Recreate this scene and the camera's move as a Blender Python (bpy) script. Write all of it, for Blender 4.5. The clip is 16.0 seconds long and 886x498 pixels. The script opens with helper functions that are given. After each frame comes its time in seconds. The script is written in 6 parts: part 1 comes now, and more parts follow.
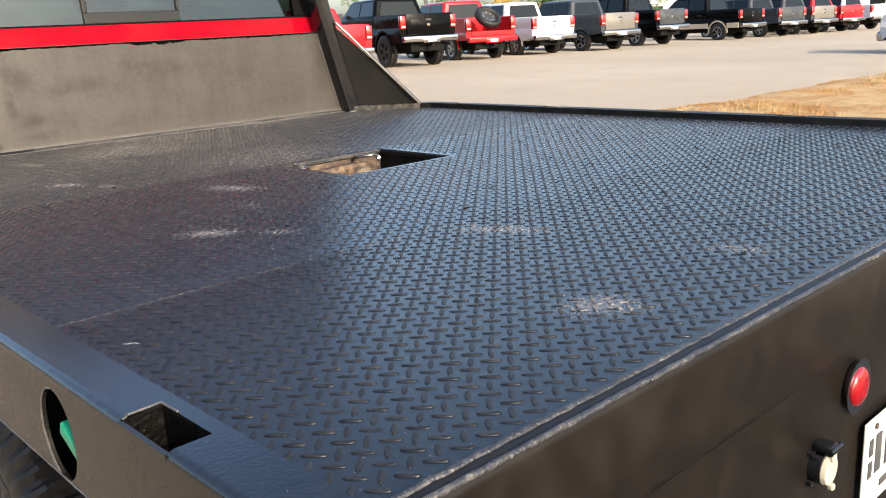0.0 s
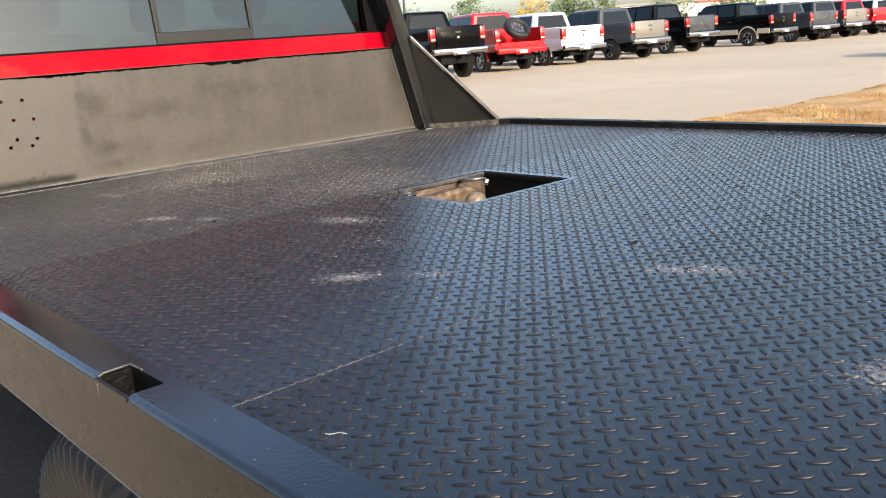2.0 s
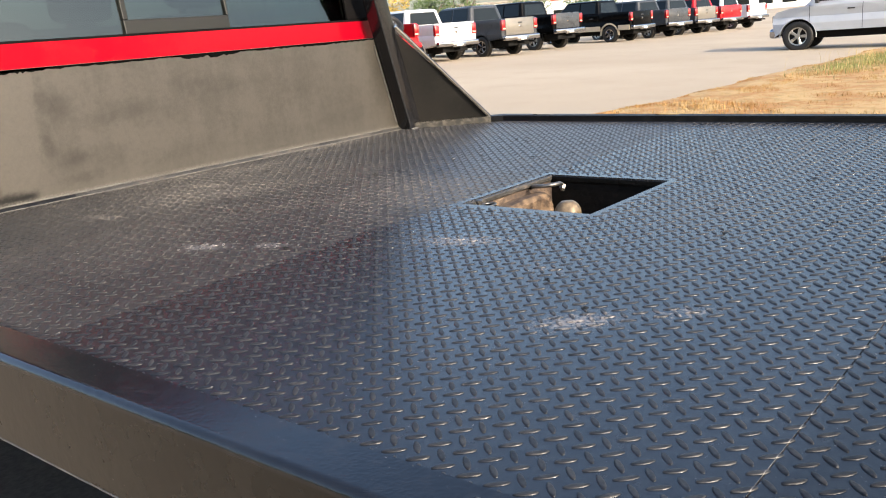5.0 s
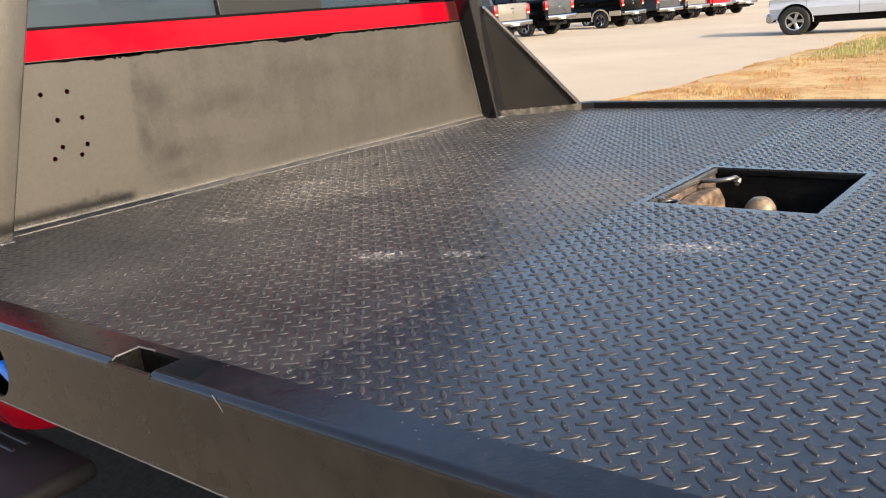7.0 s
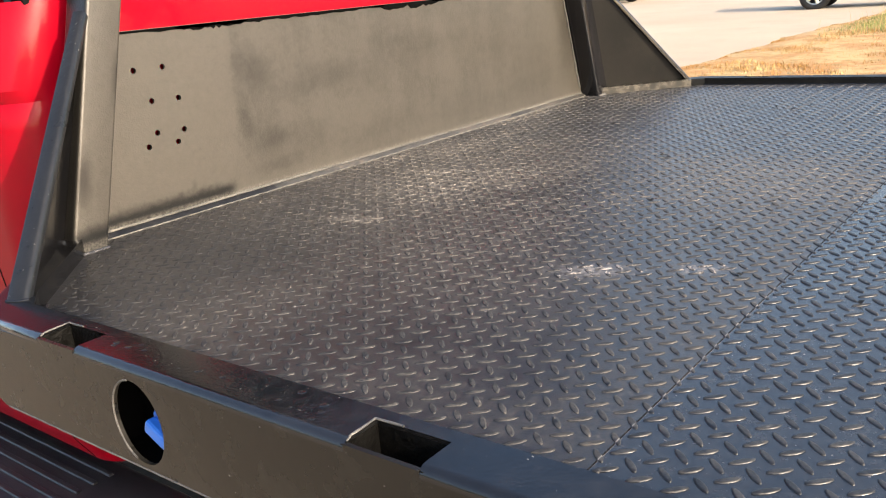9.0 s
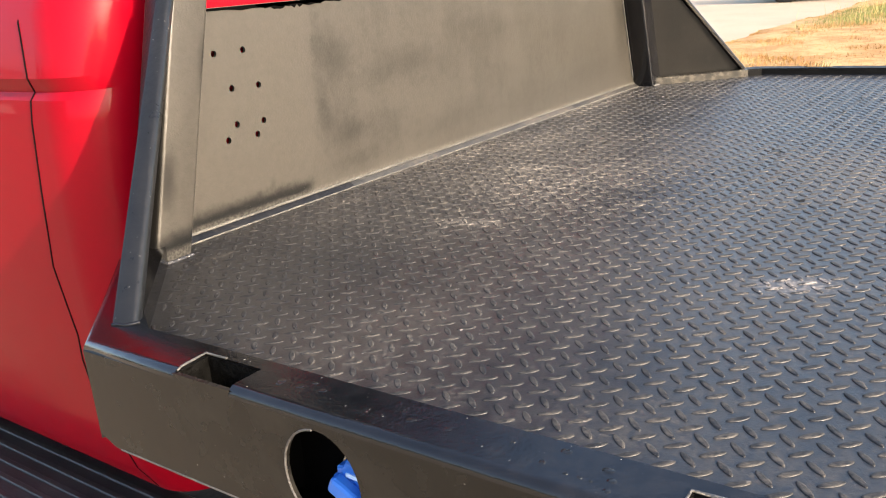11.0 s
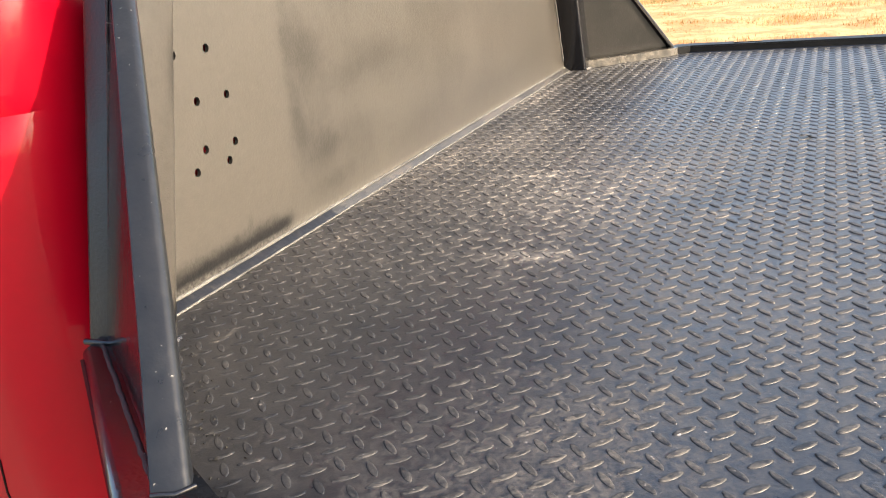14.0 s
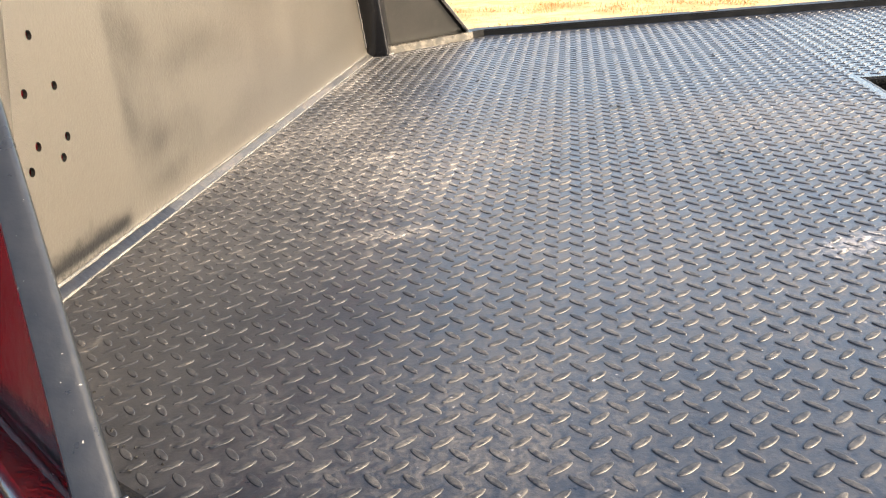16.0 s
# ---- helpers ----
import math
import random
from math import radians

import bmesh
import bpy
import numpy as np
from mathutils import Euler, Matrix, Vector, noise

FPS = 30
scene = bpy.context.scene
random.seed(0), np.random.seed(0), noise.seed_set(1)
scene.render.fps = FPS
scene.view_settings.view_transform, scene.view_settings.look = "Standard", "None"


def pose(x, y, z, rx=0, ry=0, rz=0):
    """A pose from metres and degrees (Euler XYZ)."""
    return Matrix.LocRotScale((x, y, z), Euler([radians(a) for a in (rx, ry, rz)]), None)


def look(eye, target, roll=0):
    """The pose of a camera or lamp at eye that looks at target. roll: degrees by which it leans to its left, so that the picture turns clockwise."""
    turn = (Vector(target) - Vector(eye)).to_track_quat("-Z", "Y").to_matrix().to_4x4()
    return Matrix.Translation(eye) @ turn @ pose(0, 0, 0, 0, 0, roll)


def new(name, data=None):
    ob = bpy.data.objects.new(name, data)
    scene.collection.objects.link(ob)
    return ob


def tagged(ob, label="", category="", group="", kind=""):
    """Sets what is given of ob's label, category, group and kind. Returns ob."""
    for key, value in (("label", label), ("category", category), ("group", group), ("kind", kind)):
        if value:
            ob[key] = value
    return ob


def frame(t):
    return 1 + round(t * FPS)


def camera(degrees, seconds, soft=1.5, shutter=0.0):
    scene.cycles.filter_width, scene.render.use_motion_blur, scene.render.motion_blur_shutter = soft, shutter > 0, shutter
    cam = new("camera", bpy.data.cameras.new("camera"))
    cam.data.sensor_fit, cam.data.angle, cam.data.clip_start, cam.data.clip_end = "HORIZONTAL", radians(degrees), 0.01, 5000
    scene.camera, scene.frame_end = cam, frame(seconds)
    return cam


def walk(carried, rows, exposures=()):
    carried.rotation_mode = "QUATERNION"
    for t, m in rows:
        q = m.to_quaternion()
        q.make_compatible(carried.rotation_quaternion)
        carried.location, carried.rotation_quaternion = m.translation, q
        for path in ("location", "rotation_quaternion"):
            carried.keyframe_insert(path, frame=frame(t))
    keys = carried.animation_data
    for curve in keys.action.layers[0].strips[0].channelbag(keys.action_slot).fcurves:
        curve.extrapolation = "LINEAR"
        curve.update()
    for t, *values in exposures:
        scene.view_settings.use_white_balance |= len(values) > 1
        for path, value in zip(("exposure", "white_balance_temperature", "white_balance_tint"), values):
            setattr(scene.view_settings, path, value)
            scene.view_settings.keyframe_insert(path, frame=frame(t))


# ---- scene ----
PATH = [
    (0, (-0.241, -0.102, 1.354), (1.073, 1.319, 0.853), -3.1),
    (0.5, (-0.249, -0.071, 1.36), (1.07, 1.351, 0.874), -2.6),
    (1, (-0.246, 0.012, 1.362), (1.058, 1.452, 0.885), -3.7),
    (1.5, (-0.259, 0.135, 1.378), (1.026, 1.594, 0.912), -4.4),
    (2, (-0.28, 0.21, 1.371), (0.997, 1.675, 0.9), -4.4),
    (2.5, (-0.321, 0.305, 1.38), (1.022, 1.703, 0.89), -4.8),
    (3, (-0.373, 0.404, 1.373), (1.058, 1.709, 0.874), -4.9),
    (3.5, (-0.414, 0.472, 1.374), (1.064, 1.724, 0.877), -4.9),
    (4, (-0.422, 0.537, 1.37), (1.073, 1.77, 0.876), -4.4),
    (4.5, (-0.401, 0.669, 1.369), (1.09, 1.906, 0.871), -4.5),
    (4.7, (-0.39, 0.728, 1.372), (1.096, 1.97, 0.875), -4.5),
    (6.8, (-0.453, 1.218, 1.391), (1.044, 2.435, 0.866), -5.2),
    (7, (-0.462, 1.25, 1.387), (1.039, 2.461, 0.859), -4.9),
    (7.5, (-0.469, 1.323, 1.384), (1.019, 2.543, 0.837), -4.5),
    (8, (-0.433, 1.433, 1.375), (1.032, 2.67, 0.806), -4.8),
    (8.2, (-0.415, 1.486, 1.383), (1.046, 2.727, 0.811), -4.9),
    (10.3, (-0.413, 1.913, 1.374), (1.12, 3.052, 0.78), -5.4),
    (10.5, (-0.424, 1.942, 1.374), (1.108, 3.08, 0.775), -5.2),
    (11, (-0.436, 1.98, 1.377), (1.09, 3.125, 0.775), -4.6),
    (11.5, (-0.434, 2.011, 1.375), (1.089, 3.157, 0.767), -4.6),
    (12, (-0.401, 2.077, 1.367), (1.119, 3.221, 0.749), -5.1),
    (12.5, (-0.35, 2.197, 1.368), (1.172, 3.331, 0.739), -5.8),
    (13, (-0.327, 2.261, 1.37), (1.208, 3.371, 0.727), -5.5),
    (13.5, (-0.315, 2.328, 1.372), (1.295, 3.318, 0.719), -5.4),
    (14, (-0.314, 2.411, 1.376), (1.397, 3.208, 0.715), -5.9),
    (14.5, (-0.334, 2.462, 1.373), (1.434, 3.113, 0.703), -6.0),
    (15, (-0.334, 2.489, 1.365), (1.46, 3.039, 0.673), -6.0),
    (15.5, (-0.324, 2.498, 1.356), (1.486, 2.949, 0.634), -5.9),
    (16, (-0.347, 2.508, 1.369), (1.49, 2.829, 0.647), -5.7),
]
cam = camera(54.5, 16.0, soft=1.1)
walk(cam, [(t, look(eye, target, roll)) for t, eye, target, roll in PATH],
     exposures=[(0, 1.48, 6200, 11), (4.5, 1.53, 6240, 11), (7, 1.62, 6460, 11.5), (8, 1.76, 6500, 11.5), (9, 1.85, 6540, 11.5), (11, 1.98, 6620, 12), (12, 2.17, 6600, 12), (13.2, 2.28, 6580, 12), (15, 2.45, 6680, 11), (16, 2.63, 6760, 11)])

# ---- world, sun, exposure ----
SUN_AZ = radians(-97)      # the way to the sun, from +x towards +y
SUN_EL = radians(23.5)
world = bpy.data.worlds.new("sky")
scene.world = world
world.use_nodes = True
wt = world.node_tree
sky = wt.nodes.new("ShaderNodeTexSky")
sky.sky_type = "NISHITA"
sky.sun_disc = False
sky.sun_elevation = SUN_EL
sky.sun_rotation = radians(90) - SUN_AZ
sky.air_density, sky.dust_density, sky.ozone_density = 1.0, 3.0, 1.0
wt.links.new(sky.outputs[0], wt.nodes["Background"].inputs[0])
wt.nodes["Background"].inputs[1].default_value = 0.15
sun = new("sun", bpy.data.lights.new("sun", "SUN"))
sun.data.energy, sun.data.angle, sun.data.color = 2.55, radians(0.53), (1.0, 0.865, 0.67)
sun_way = Vector((math.cos(SUN_EL) * math.cos(SUN_AZ), math.cos(SUN_EL) * math.sin(SUN_AZ), math.sin(SUN_EL)))
sun.matrix_world = look(sun_way * 60, (0, 0, 0))

# ---- materials ----


def paint(name, color, rough=0.5, metal=0.0, vary=0.15, grain=40.0, bump=0.0, bump_scale=200.0, coat=0.0, patch=0.2, dirt=0.0, dirt_color=(0.23, 0.19, 0.14), spec=0.5, fleck=0.0, lean=0.0):
    """A surface with colour variation at two scales, optional dirt, pale flecks, relief and clear coat."""
    m = bpy.data.materials.new(name)
    m.use_nodes = True
    nt = m.node_tree
    b = nt.nodes["Principled BSDF"]
    geo = nt.nodes.new("ShaderNodeNewGeometry")
    tex = []
    for scale, detail in ((grain * 0.08, 4), (grain, 6)):
        n = nt.nodes.new("ShaderNodeTexNoise")
        n.inputs["Scale"].default_value, n.inputs["Detail"].default_value = scale, detail
        nt.links.new(geo.outputs["Position"], n.inputs["Vector"])
        tex.append(n)
    add = nt.nodes.new("ShaderNodeMath")
    add.operation = "ADD"
    nt.links.new(tex[0].outputs[0], add.inputs[0])
    nt.links.new(tex[1].outputs[0], add.inputs[1])
    ramp = nt.nodes.new("ShaderNodeMapRange")
    ramp.inputs["From Min"].default_value, ramp.inputs["From Max"].default_value = 0.7, 1.3
    ramp.inputs["To Min"].default_value, ramp.inputs["To Max"].default_value = 1 - vary, 1 + vary
    nt.links.new(add.outputs[0], ramp.inputs["Value"])
    mul = nt.nodes.new("ShaderNodeVectorMath")
    mul.operation = "SCALE"
    mul.inputs[0].default_value = color
    nt.links.new(ramp.outputs[0], mul.inputs["Scale"])
    last = mul.outputs[0]
    if dirt:
        r2 = nt.nodes.new("ShaderNodeMapRange")
        r2.inputs["From Min"].default_value, r2.inputs["From Max"].default_value = 1.0, 1.35
        r2.inputs["To Min"].default_value, r2.inputs["To Max"].default_value = 0.0, dirt
        nt.links.new(add.outputs[0], r2.inputs["Value"])
        mix = nt.nodes.new("ShaderNodeMix")
        mix.data_type = "RGBA"
        nt.links.new(r2.outputs[0], mix.inputs["Factor"])
        nt.links.new(last, mix.inputs[6])
        mix.inputs[7].default_value = (*dirt_color, 1)
        last = mix.outputs[2]
    if fleck:
        chips_and_glints = range_node(nt, noise_node(nt, geo.outputs["Position"], 170, 3, 0.6), 0.74 - 0.06 * fleck, 0.79 - 0.06 * fleck, 0.0, 0.8)
        last = mix_color(nt, chips_and_glints, last, (0.30, 0.28, 0.25))
    nt.links.new(last, b.inputs["Base Color"])
    rr = nt.nodes.new("ShaderNodeMapRange")
    rr.inputs["From Min"].default_value, rr.inputs["From Max"].default_value = 0.7, 1.3
    rr.inputs["To Min"].default_value, rr.inputs["To Max"].default_value = max(rough * (1 - patch), 0.02), min(rough * (1 + patch), 1)
    nt.links.new(add.outputs[0], rr.inputs["Value"])
    nt.links.new(rr.outputs[0], b.inputs["Roughness"])
    b.inputs["Metallic"].default_value = metal
    b.inputs["Specular IOR Level"].default_value = spec
    if coat:
        b.inputs["Coat Weight"].default_value, b.inputs["Coat Roughness"].default_value = coat, 0.03
    if bump:
        n = nt.nodes.new("ShaderNodeTexNoise")
        n.inputs["Scale"].default_value, n.inputs["Detail"].default_value = bump_scale, 5
        nt.links.new(geo.outputs["Position"], n.inputs["Vector"])
        bp = nt.nodes.new("ShaderNodeBump")
        bp.inputs["Strength"].default_value, bp.inputs["Distance"].default_value = bump, 0.004
        nt.links.new(n.outputs[0], bp.inputs["Height"])
        nt.links.new(bp.outputs[0], b.inputs["Normal"])
    if lean:       # the sheet is folded a little off level, lower at its outer side
        tilt = nt.nodes.new("ShaderNodeBump")
        tilt.inputs["Strength"].default_value, tilt.inputs["Distance"].default_value = 1.0, lean
        xyz = nt.nodes.new("ShaderNodeSeparateXYZ")
        nt.links.new(geo.outputs["Position"], xyz.inputs[0])
        nt.links.new(xyz.outputs["X"], tilt.inputs["Height"])
        if b.inputs["Normal"].links:
            nt.links.new(tilt.outputs[0], b.inputs["Normal"].links[0].from_node.inputs["Normal"])
        else:
            nt.links.new(tilt.outputs[0], b.inputs["Normal"])
    return m


def ellipses(nt, geo, spots, up=(0, 1, 0)):
    """The greatest of several soft ellipses (x, y or z, half length, half width, turn in degrees, strength) on the deck or on the headboard."""
    last = None
    for x, y, rx, ry, turn, s in spots:
        c, d = math.cos(radians(turn)), math.sin(radians(turn))
        sub = nt.nodes.new("ShaderNodeVectorMath")
        sub.operation = "SUBTRACT"
        nt.links.new(geo.outputs["Position"], sub.inputs[0])
        sub.inputs[1].default_value = (x, y * up[1], y * up[2])
        square = []
        for ax, ay, r in ((c, d, rx), (-d, c, ry)):
            dot = nt.nodes.new("ShaderNodeVectorMath")
            dot.operation = "DOT_PRODUCT"
            nt.links.new(sub.outputs[0], dot.inputs[0])
            dot.inputs[1].default_value = (ax / r, ay * up[1] / r, ay * up[2] / r)
            square.append(math_node(nt, "POWER", math_node(nt, "ABSOLUTE", dot.outputs["Value"]), 2.0))
        spot = range_node(nt, math_node(nt, "SQRT", math_node(nt, "ADD", *square)), 0.2, 1.15, s, 0.0)
        last = spot if last is None else math_node(nt, "MAXIMUM", last, spot)
    return last


def math_node(nt, op, a, b=None, c=None):
    n = nt.nodes.new("ShaderNodeMath")
    n.operation = op
    for k, v in enumerate((a, b, c)):
        if v is None:
            continue
        if isinstance(v, (int, float)):
            n.inputs[k].default_value = v
        else:
            nt.links.new(v, n.inputs[k])
    return n.outputs[0]


def noise_node(nt, vec, scale, detail=5, rough=0.55, out=0):
    n = nt.nodes.new("ShaderNodeTexNoise")
    n.inputs["Scale"].default_value, n.inputs["Detail"].default_value, n.inputs["Roughness"].default_value = scale, detail, rough
    nt.links.new(vec, n.inputs["Vector"])
    return n.outputs[out]


def range_node(nt, v, a, b, c, d, smooth=False):
    n = nt.nodes.new("ShaderNodeMapRange")
    if smooth:
        n.interpolation_type = "SMOOTHSTEP"
    for k, x in zip(("From Min", "From Max", "To Min", "To Max"), (a, b, c, d)):
        n.inputs[k].default_value = x
    nt.links.new(v, n.inputs["Value"])
    return n.outputs[0]


def mix_color(nt, f, a, b):
    n = nt.nodes.new("ShaderNodeMix")
    n.data_type = "RGBA"
    for sock, v in ((n.inputs["Factor"], f), (n.inputs[6], a), (n.inputs[7], b)):
        if isinstance(v, (int, float)):
            sock.default_value = v
        elif isinstance(v, tuple):
            sock.default_value = (*v, 1)
        else:
            nt.links.new(v, sock)
    return n.outputs[2]


def deck_material():
    """Black painted tread plate: gloss, dust on the front plate, scuffs worn down to pale primer."""
    m = bpy.data.materials.new("painted_tread_plate")
    m.use_nodes = True
    nt = m.node_tree
    b = nt.nodes["Principled BSDF"]
    geo = nt.nodes.new("ShaderNodeNewGeometry")
    pos = geo.outputs["Position"]
    sep = nt.nodes.new("ShaderNodeSeparateXYZ")
    nt.links.new(pos, sep.inputs[0])
    fine, mid, big = noise_node(nt, pos, 160, 6, 0.7), noise_node(nt, pos, 30, 8, 0.72), noise_node(nt, pos, 3.0, 4, 0.55)
    # dust: more of it on the front plate, in drifts near the headboard
    front = range_node(nt, math_node(nt, "ADD", sep.outputs["Y"], math_node(nt, "MULTIPLY", math_node(nt, "SUBTRACT", mid, 0.5), 0.05)), 2.51, 2.55, 0.0, 1.0, True)
    plate = range_node(nt, sep.outputs["Y"], 1.98, 1.99, 0.0, 1.0)
    drift = ellipses(nt, geo, DRIFTS)
    crown = range_node(nt, sep.outputs["Z"], DECK_TOP + 0.0003, DECK_TOP + 0.0010, 0.0, 1.0)      # the tops of the lugs catch the wear
    grains = math_node(nt, "ADD", noise_node(nt, pos, 52, 9, 0.8), math_node(nt, "MULTIPLY", crown, 0.045))
    flaked = math_node(nt, "MULTIPLY", drift, range_node(nt, math_node(nt, "ADD", grains, math_node(nt, "MULTIPLY", drift, 0.09)), 0.545, 0.67, 0.0, 1.0))
    amount = math_node(nt, "ADD", math_node(nt, "MULTIPLY", front, 0.035), math_node(nt, "MULTIPLY", plate, 0.014))
    amount = math_node(nt, "ADD", amount, math_node(nt, "MULTIPLY", drift, 0.05))
    cloud = range_node(nt, math_node(nt, "ADD", math_node(nt, "MULTIPLY", mid, 0.6), math_node(nt, "MULTIPLY", big, 0.5)), 0.40, 0.72, 0.2, 1.6)
    ys = sep.outputs["Y"]
    filmed = math_node(nt, "ADD", range_node(nt, ys, 0.8, 1.9, 0.004, 0.030, True), math_node(nt, "MULTIPLY", plate, range_node(nt, sep.outputs["X"], 0.35, 1.1, 0.068, 0.120, True)))
    filmed = math_node(nt, "ADD", filmed, math_node(nt, "MULTIPLY", range_node(nt, sep.outputs["X"], 0.6, 1.1, 0.0, 0.05, True), range_node(nt, ys, 0.9, 1.5, 0.0, 1.0, True)))
    clean = math_node(nt, "MULTIPLY", plate, range_node(nt, sep.outputs["X"], 1.15, 1.6, 0.0, 0.7, True))
    filmed = math_node(nt, "MULTIPLY", filmed, math_node(nt, "SUBTRACT", 1.0, clean))
    dust = math_node(nt, "MULTIPLY", math_node(nt, "ADD", amount, filmed), cloud)
    dust = math_node(nt, "MULTIPLY", dust, range_node(nt, fine, 0.38, 0.64, 0.1, 1.85))
    dust = math_node(nt, "MULTIPLY", dust, math_node(nt, "SUBTRACT", 1.0, math_node(nt, "MULTIPLY", range_node(nt, ys, 2.5, 2.85, 0.0, 1.0, True), range_node(nt, sep.outputs["X"], 0.35, 0.9, 0.65, 0.0, True))))
    dust = math_node(nt, "MULTIPLY", dust, range_node(nt, math_node(nt, "ADD", sep.outputs["X"], math_node(nt, "MULTIPLY", math_node(nt, "SUBTRACT", mid, 0.5), 0.10)), 0.105, 0.155, 0.15, 1.0, True))     # wet grime along the rail
    dust = math_node(nt, "MINIMUM", math_node(nt, "ADD", dust, math_node(nt, "MULTIPLY", flaked, 0.60)), 0.85)
    scuff = ellipses(nt, geo, SCUFFS)
    chip = range_node(nt, math_node(nt, "ADD", math_node(nt, "MULTIPLY", noise_node(nt, pos, 120, 6, 0.75), 0.75), math_node(nt, "MULTIPLY", scuff, 0.20)), 0.530, 0.615, 0.0, 0.9)
    chip = math_node(nt, "MULTIPLY", chip, range_node(nt, scuff, 0.05, 0.3, 0.0, 1.0))
    chip = math_node(nt, "MULTIPLY", chip, range_node(nt, crown, 0.0, 1.0, 0.60, 1.0))      # worn off the lugs first
    flecks = range_node(nt, noise_node(nt, pos, 150, 2, 0.5), 0.70, 0.75, 0.0, 0.6)
    chip = math_node(nt, "MAXIMUM", chip, math_node(nt, "MULTIPLY", flecks, range_node(nt, big, 0.42, 0.6, 0.1, 1.0)))
    # thin bright scratches where the paint has cracked over the plate joints
    jitter = math_node(nt, "MULTIPLY", math_node(nt, "SUBTRACT", noise_node(nt, pos, 6, 2), 0.5), 0.0018)
    yy = math_node(nt, "ADD", sep.outputs["Y"], jitter)
    for line, a, c, thick in ((1.0305, 0.10, 0.80, 0.0005), (1.9845, 0.12, 0.62, 0.0009)):
        near = range_node(nt, math_node(nt, "ABSOLUTE", math_node(nt, "SUBTRACT", yy, line)), thick * 0.3, thick, 0.7, 0.0)
        span = math_node(nt, "MULTIPLY", range_node(nt, sep.outputs["X"], a, a + 0.02, 0, 1), range_node(nt, sep.outputs["X"], c - 0.04, c, 1, 0))
        dash = range_node(nt, noise_node(nt, pos, 26, 3), 0.34, 0.42, 0.0, 1.0)
        chip = math_node(nt, "MAXIMUM", chip, math_node(nt, "MULTIPLY", math_node(nt, "MULTIPLY", near, span), dash))
    base = mix_color(nt, mid, (0.004, 0.0045, 0.006), (0.010, 0.011, 0.014))
    base = mix_color(nt, math_node(nt, "MULTIPLY", crown, range_node(nt, math_node(nt, "ADD", math_node(nt, "MULTIPLY", mid, 0.5), math_node(nt, "MULTIPLY", fine, 0.5)), 0.44, 0.60, 0.0, 0.13)), base, (0.20, 0.185, 0.165))     # lugs rubbed pale
    base = mix_color(nt, dust, base, (0.25, 0.219, 0.183))
    base = mix_color(nt, chip, base, (0.30, 0.27, 0.25))
    nt.links.new(base, b.inputs["Base Color"])
    rough = math_node(nt, "ADD", range_node(nt, mid, 0.3, 0.7, 0.16, 0.29), math_node(nt, "MULTIPLY", dust, 0.5))
    rough = math_node(nt, "ADD", rough, math_node(nt, "MULTIPLY", plate, 0.10))
    rough = math_node(nt, "ADD", rough, range_node(nt, sep.outputs["Z"], DECK_TOP + 0.0001, DECK_TOP + 0.0004, 0.0, 0.25))     # lugs scuffed matt
    nt.links.new(math_node(nt, "MINIMUM", math_node(nt, "ADD", rough, math_node(nt, "MULTIPLY", chip, 0.4)), 0.95), b.inputs["Roughness"])
    matt = range_node(nt, sep.outputs["Z"], DECK_TOP + 0.0001, DECK_TOP + 0.0004, 1.0, 0.65)
    sheen = math_node(nt, "ADD", range_node(nt, dust, 0.0, 0.25, 0.34, 0.15), math_node(nt, "MULTIPLY", math_node(nt, "SUBTRACT", 1.0, front), 0.07))
    sheen = math_node(nt, "ADD", sheen, math_node(nt, "ADD", range_node(nt, ys, 1.0, 1.06, -0.11, 0.12), math_node(nt, "MULTIPLY", clean, 0.24)))
    sheen = math_node(nt, "ADD", sheen, range_node(nt, sep.outputs["X"], 0.8, 1.7, 0.0, 0.14, True))
    nt.links.new(math_node(nt, "MULTIPLY", sheen, matt), b.inputs["Specular IOR Level"])
    bp = nt.nodes.new("ShaderNodeBump")
    bp.inputs["Strength"].default_value, bp.inputs["Distance"].default_value = 0.5, 0.0012
    h = math_node(nt, "ADD", math_node(nt, "MULTIPLY", noise_node(nt, pos, 45, 4), 1.0), math_node(nt, "MULTIPLY", noise_node(nt, pos, 330, 5, 0.65), 0.48))
    # the front plate dips a little towards the headboard, the middle one rises
    h = math_node(nt, "ADD", h, math_node(nt, "MULTIPLY", math_node(nt, "SUBTRACT", 1.985, math_node(nt, "MAXIMUM", ys, 1.985)), 30.0))
    h = math_node(nt, "ADD", h, math_node(nt, "MULTIPLY", math_node(nt, "MINIMUM", math_node(nt, "MAXIMUM", math_node(nt, "SUBTRACT", ys, 1.03), 0.0), 0.955), 55.0))
    nt.links.new(h, bp.inputs["Height"])
    nt.links.new(bp.outputs[0], b.inputs["Normal"])
    return m


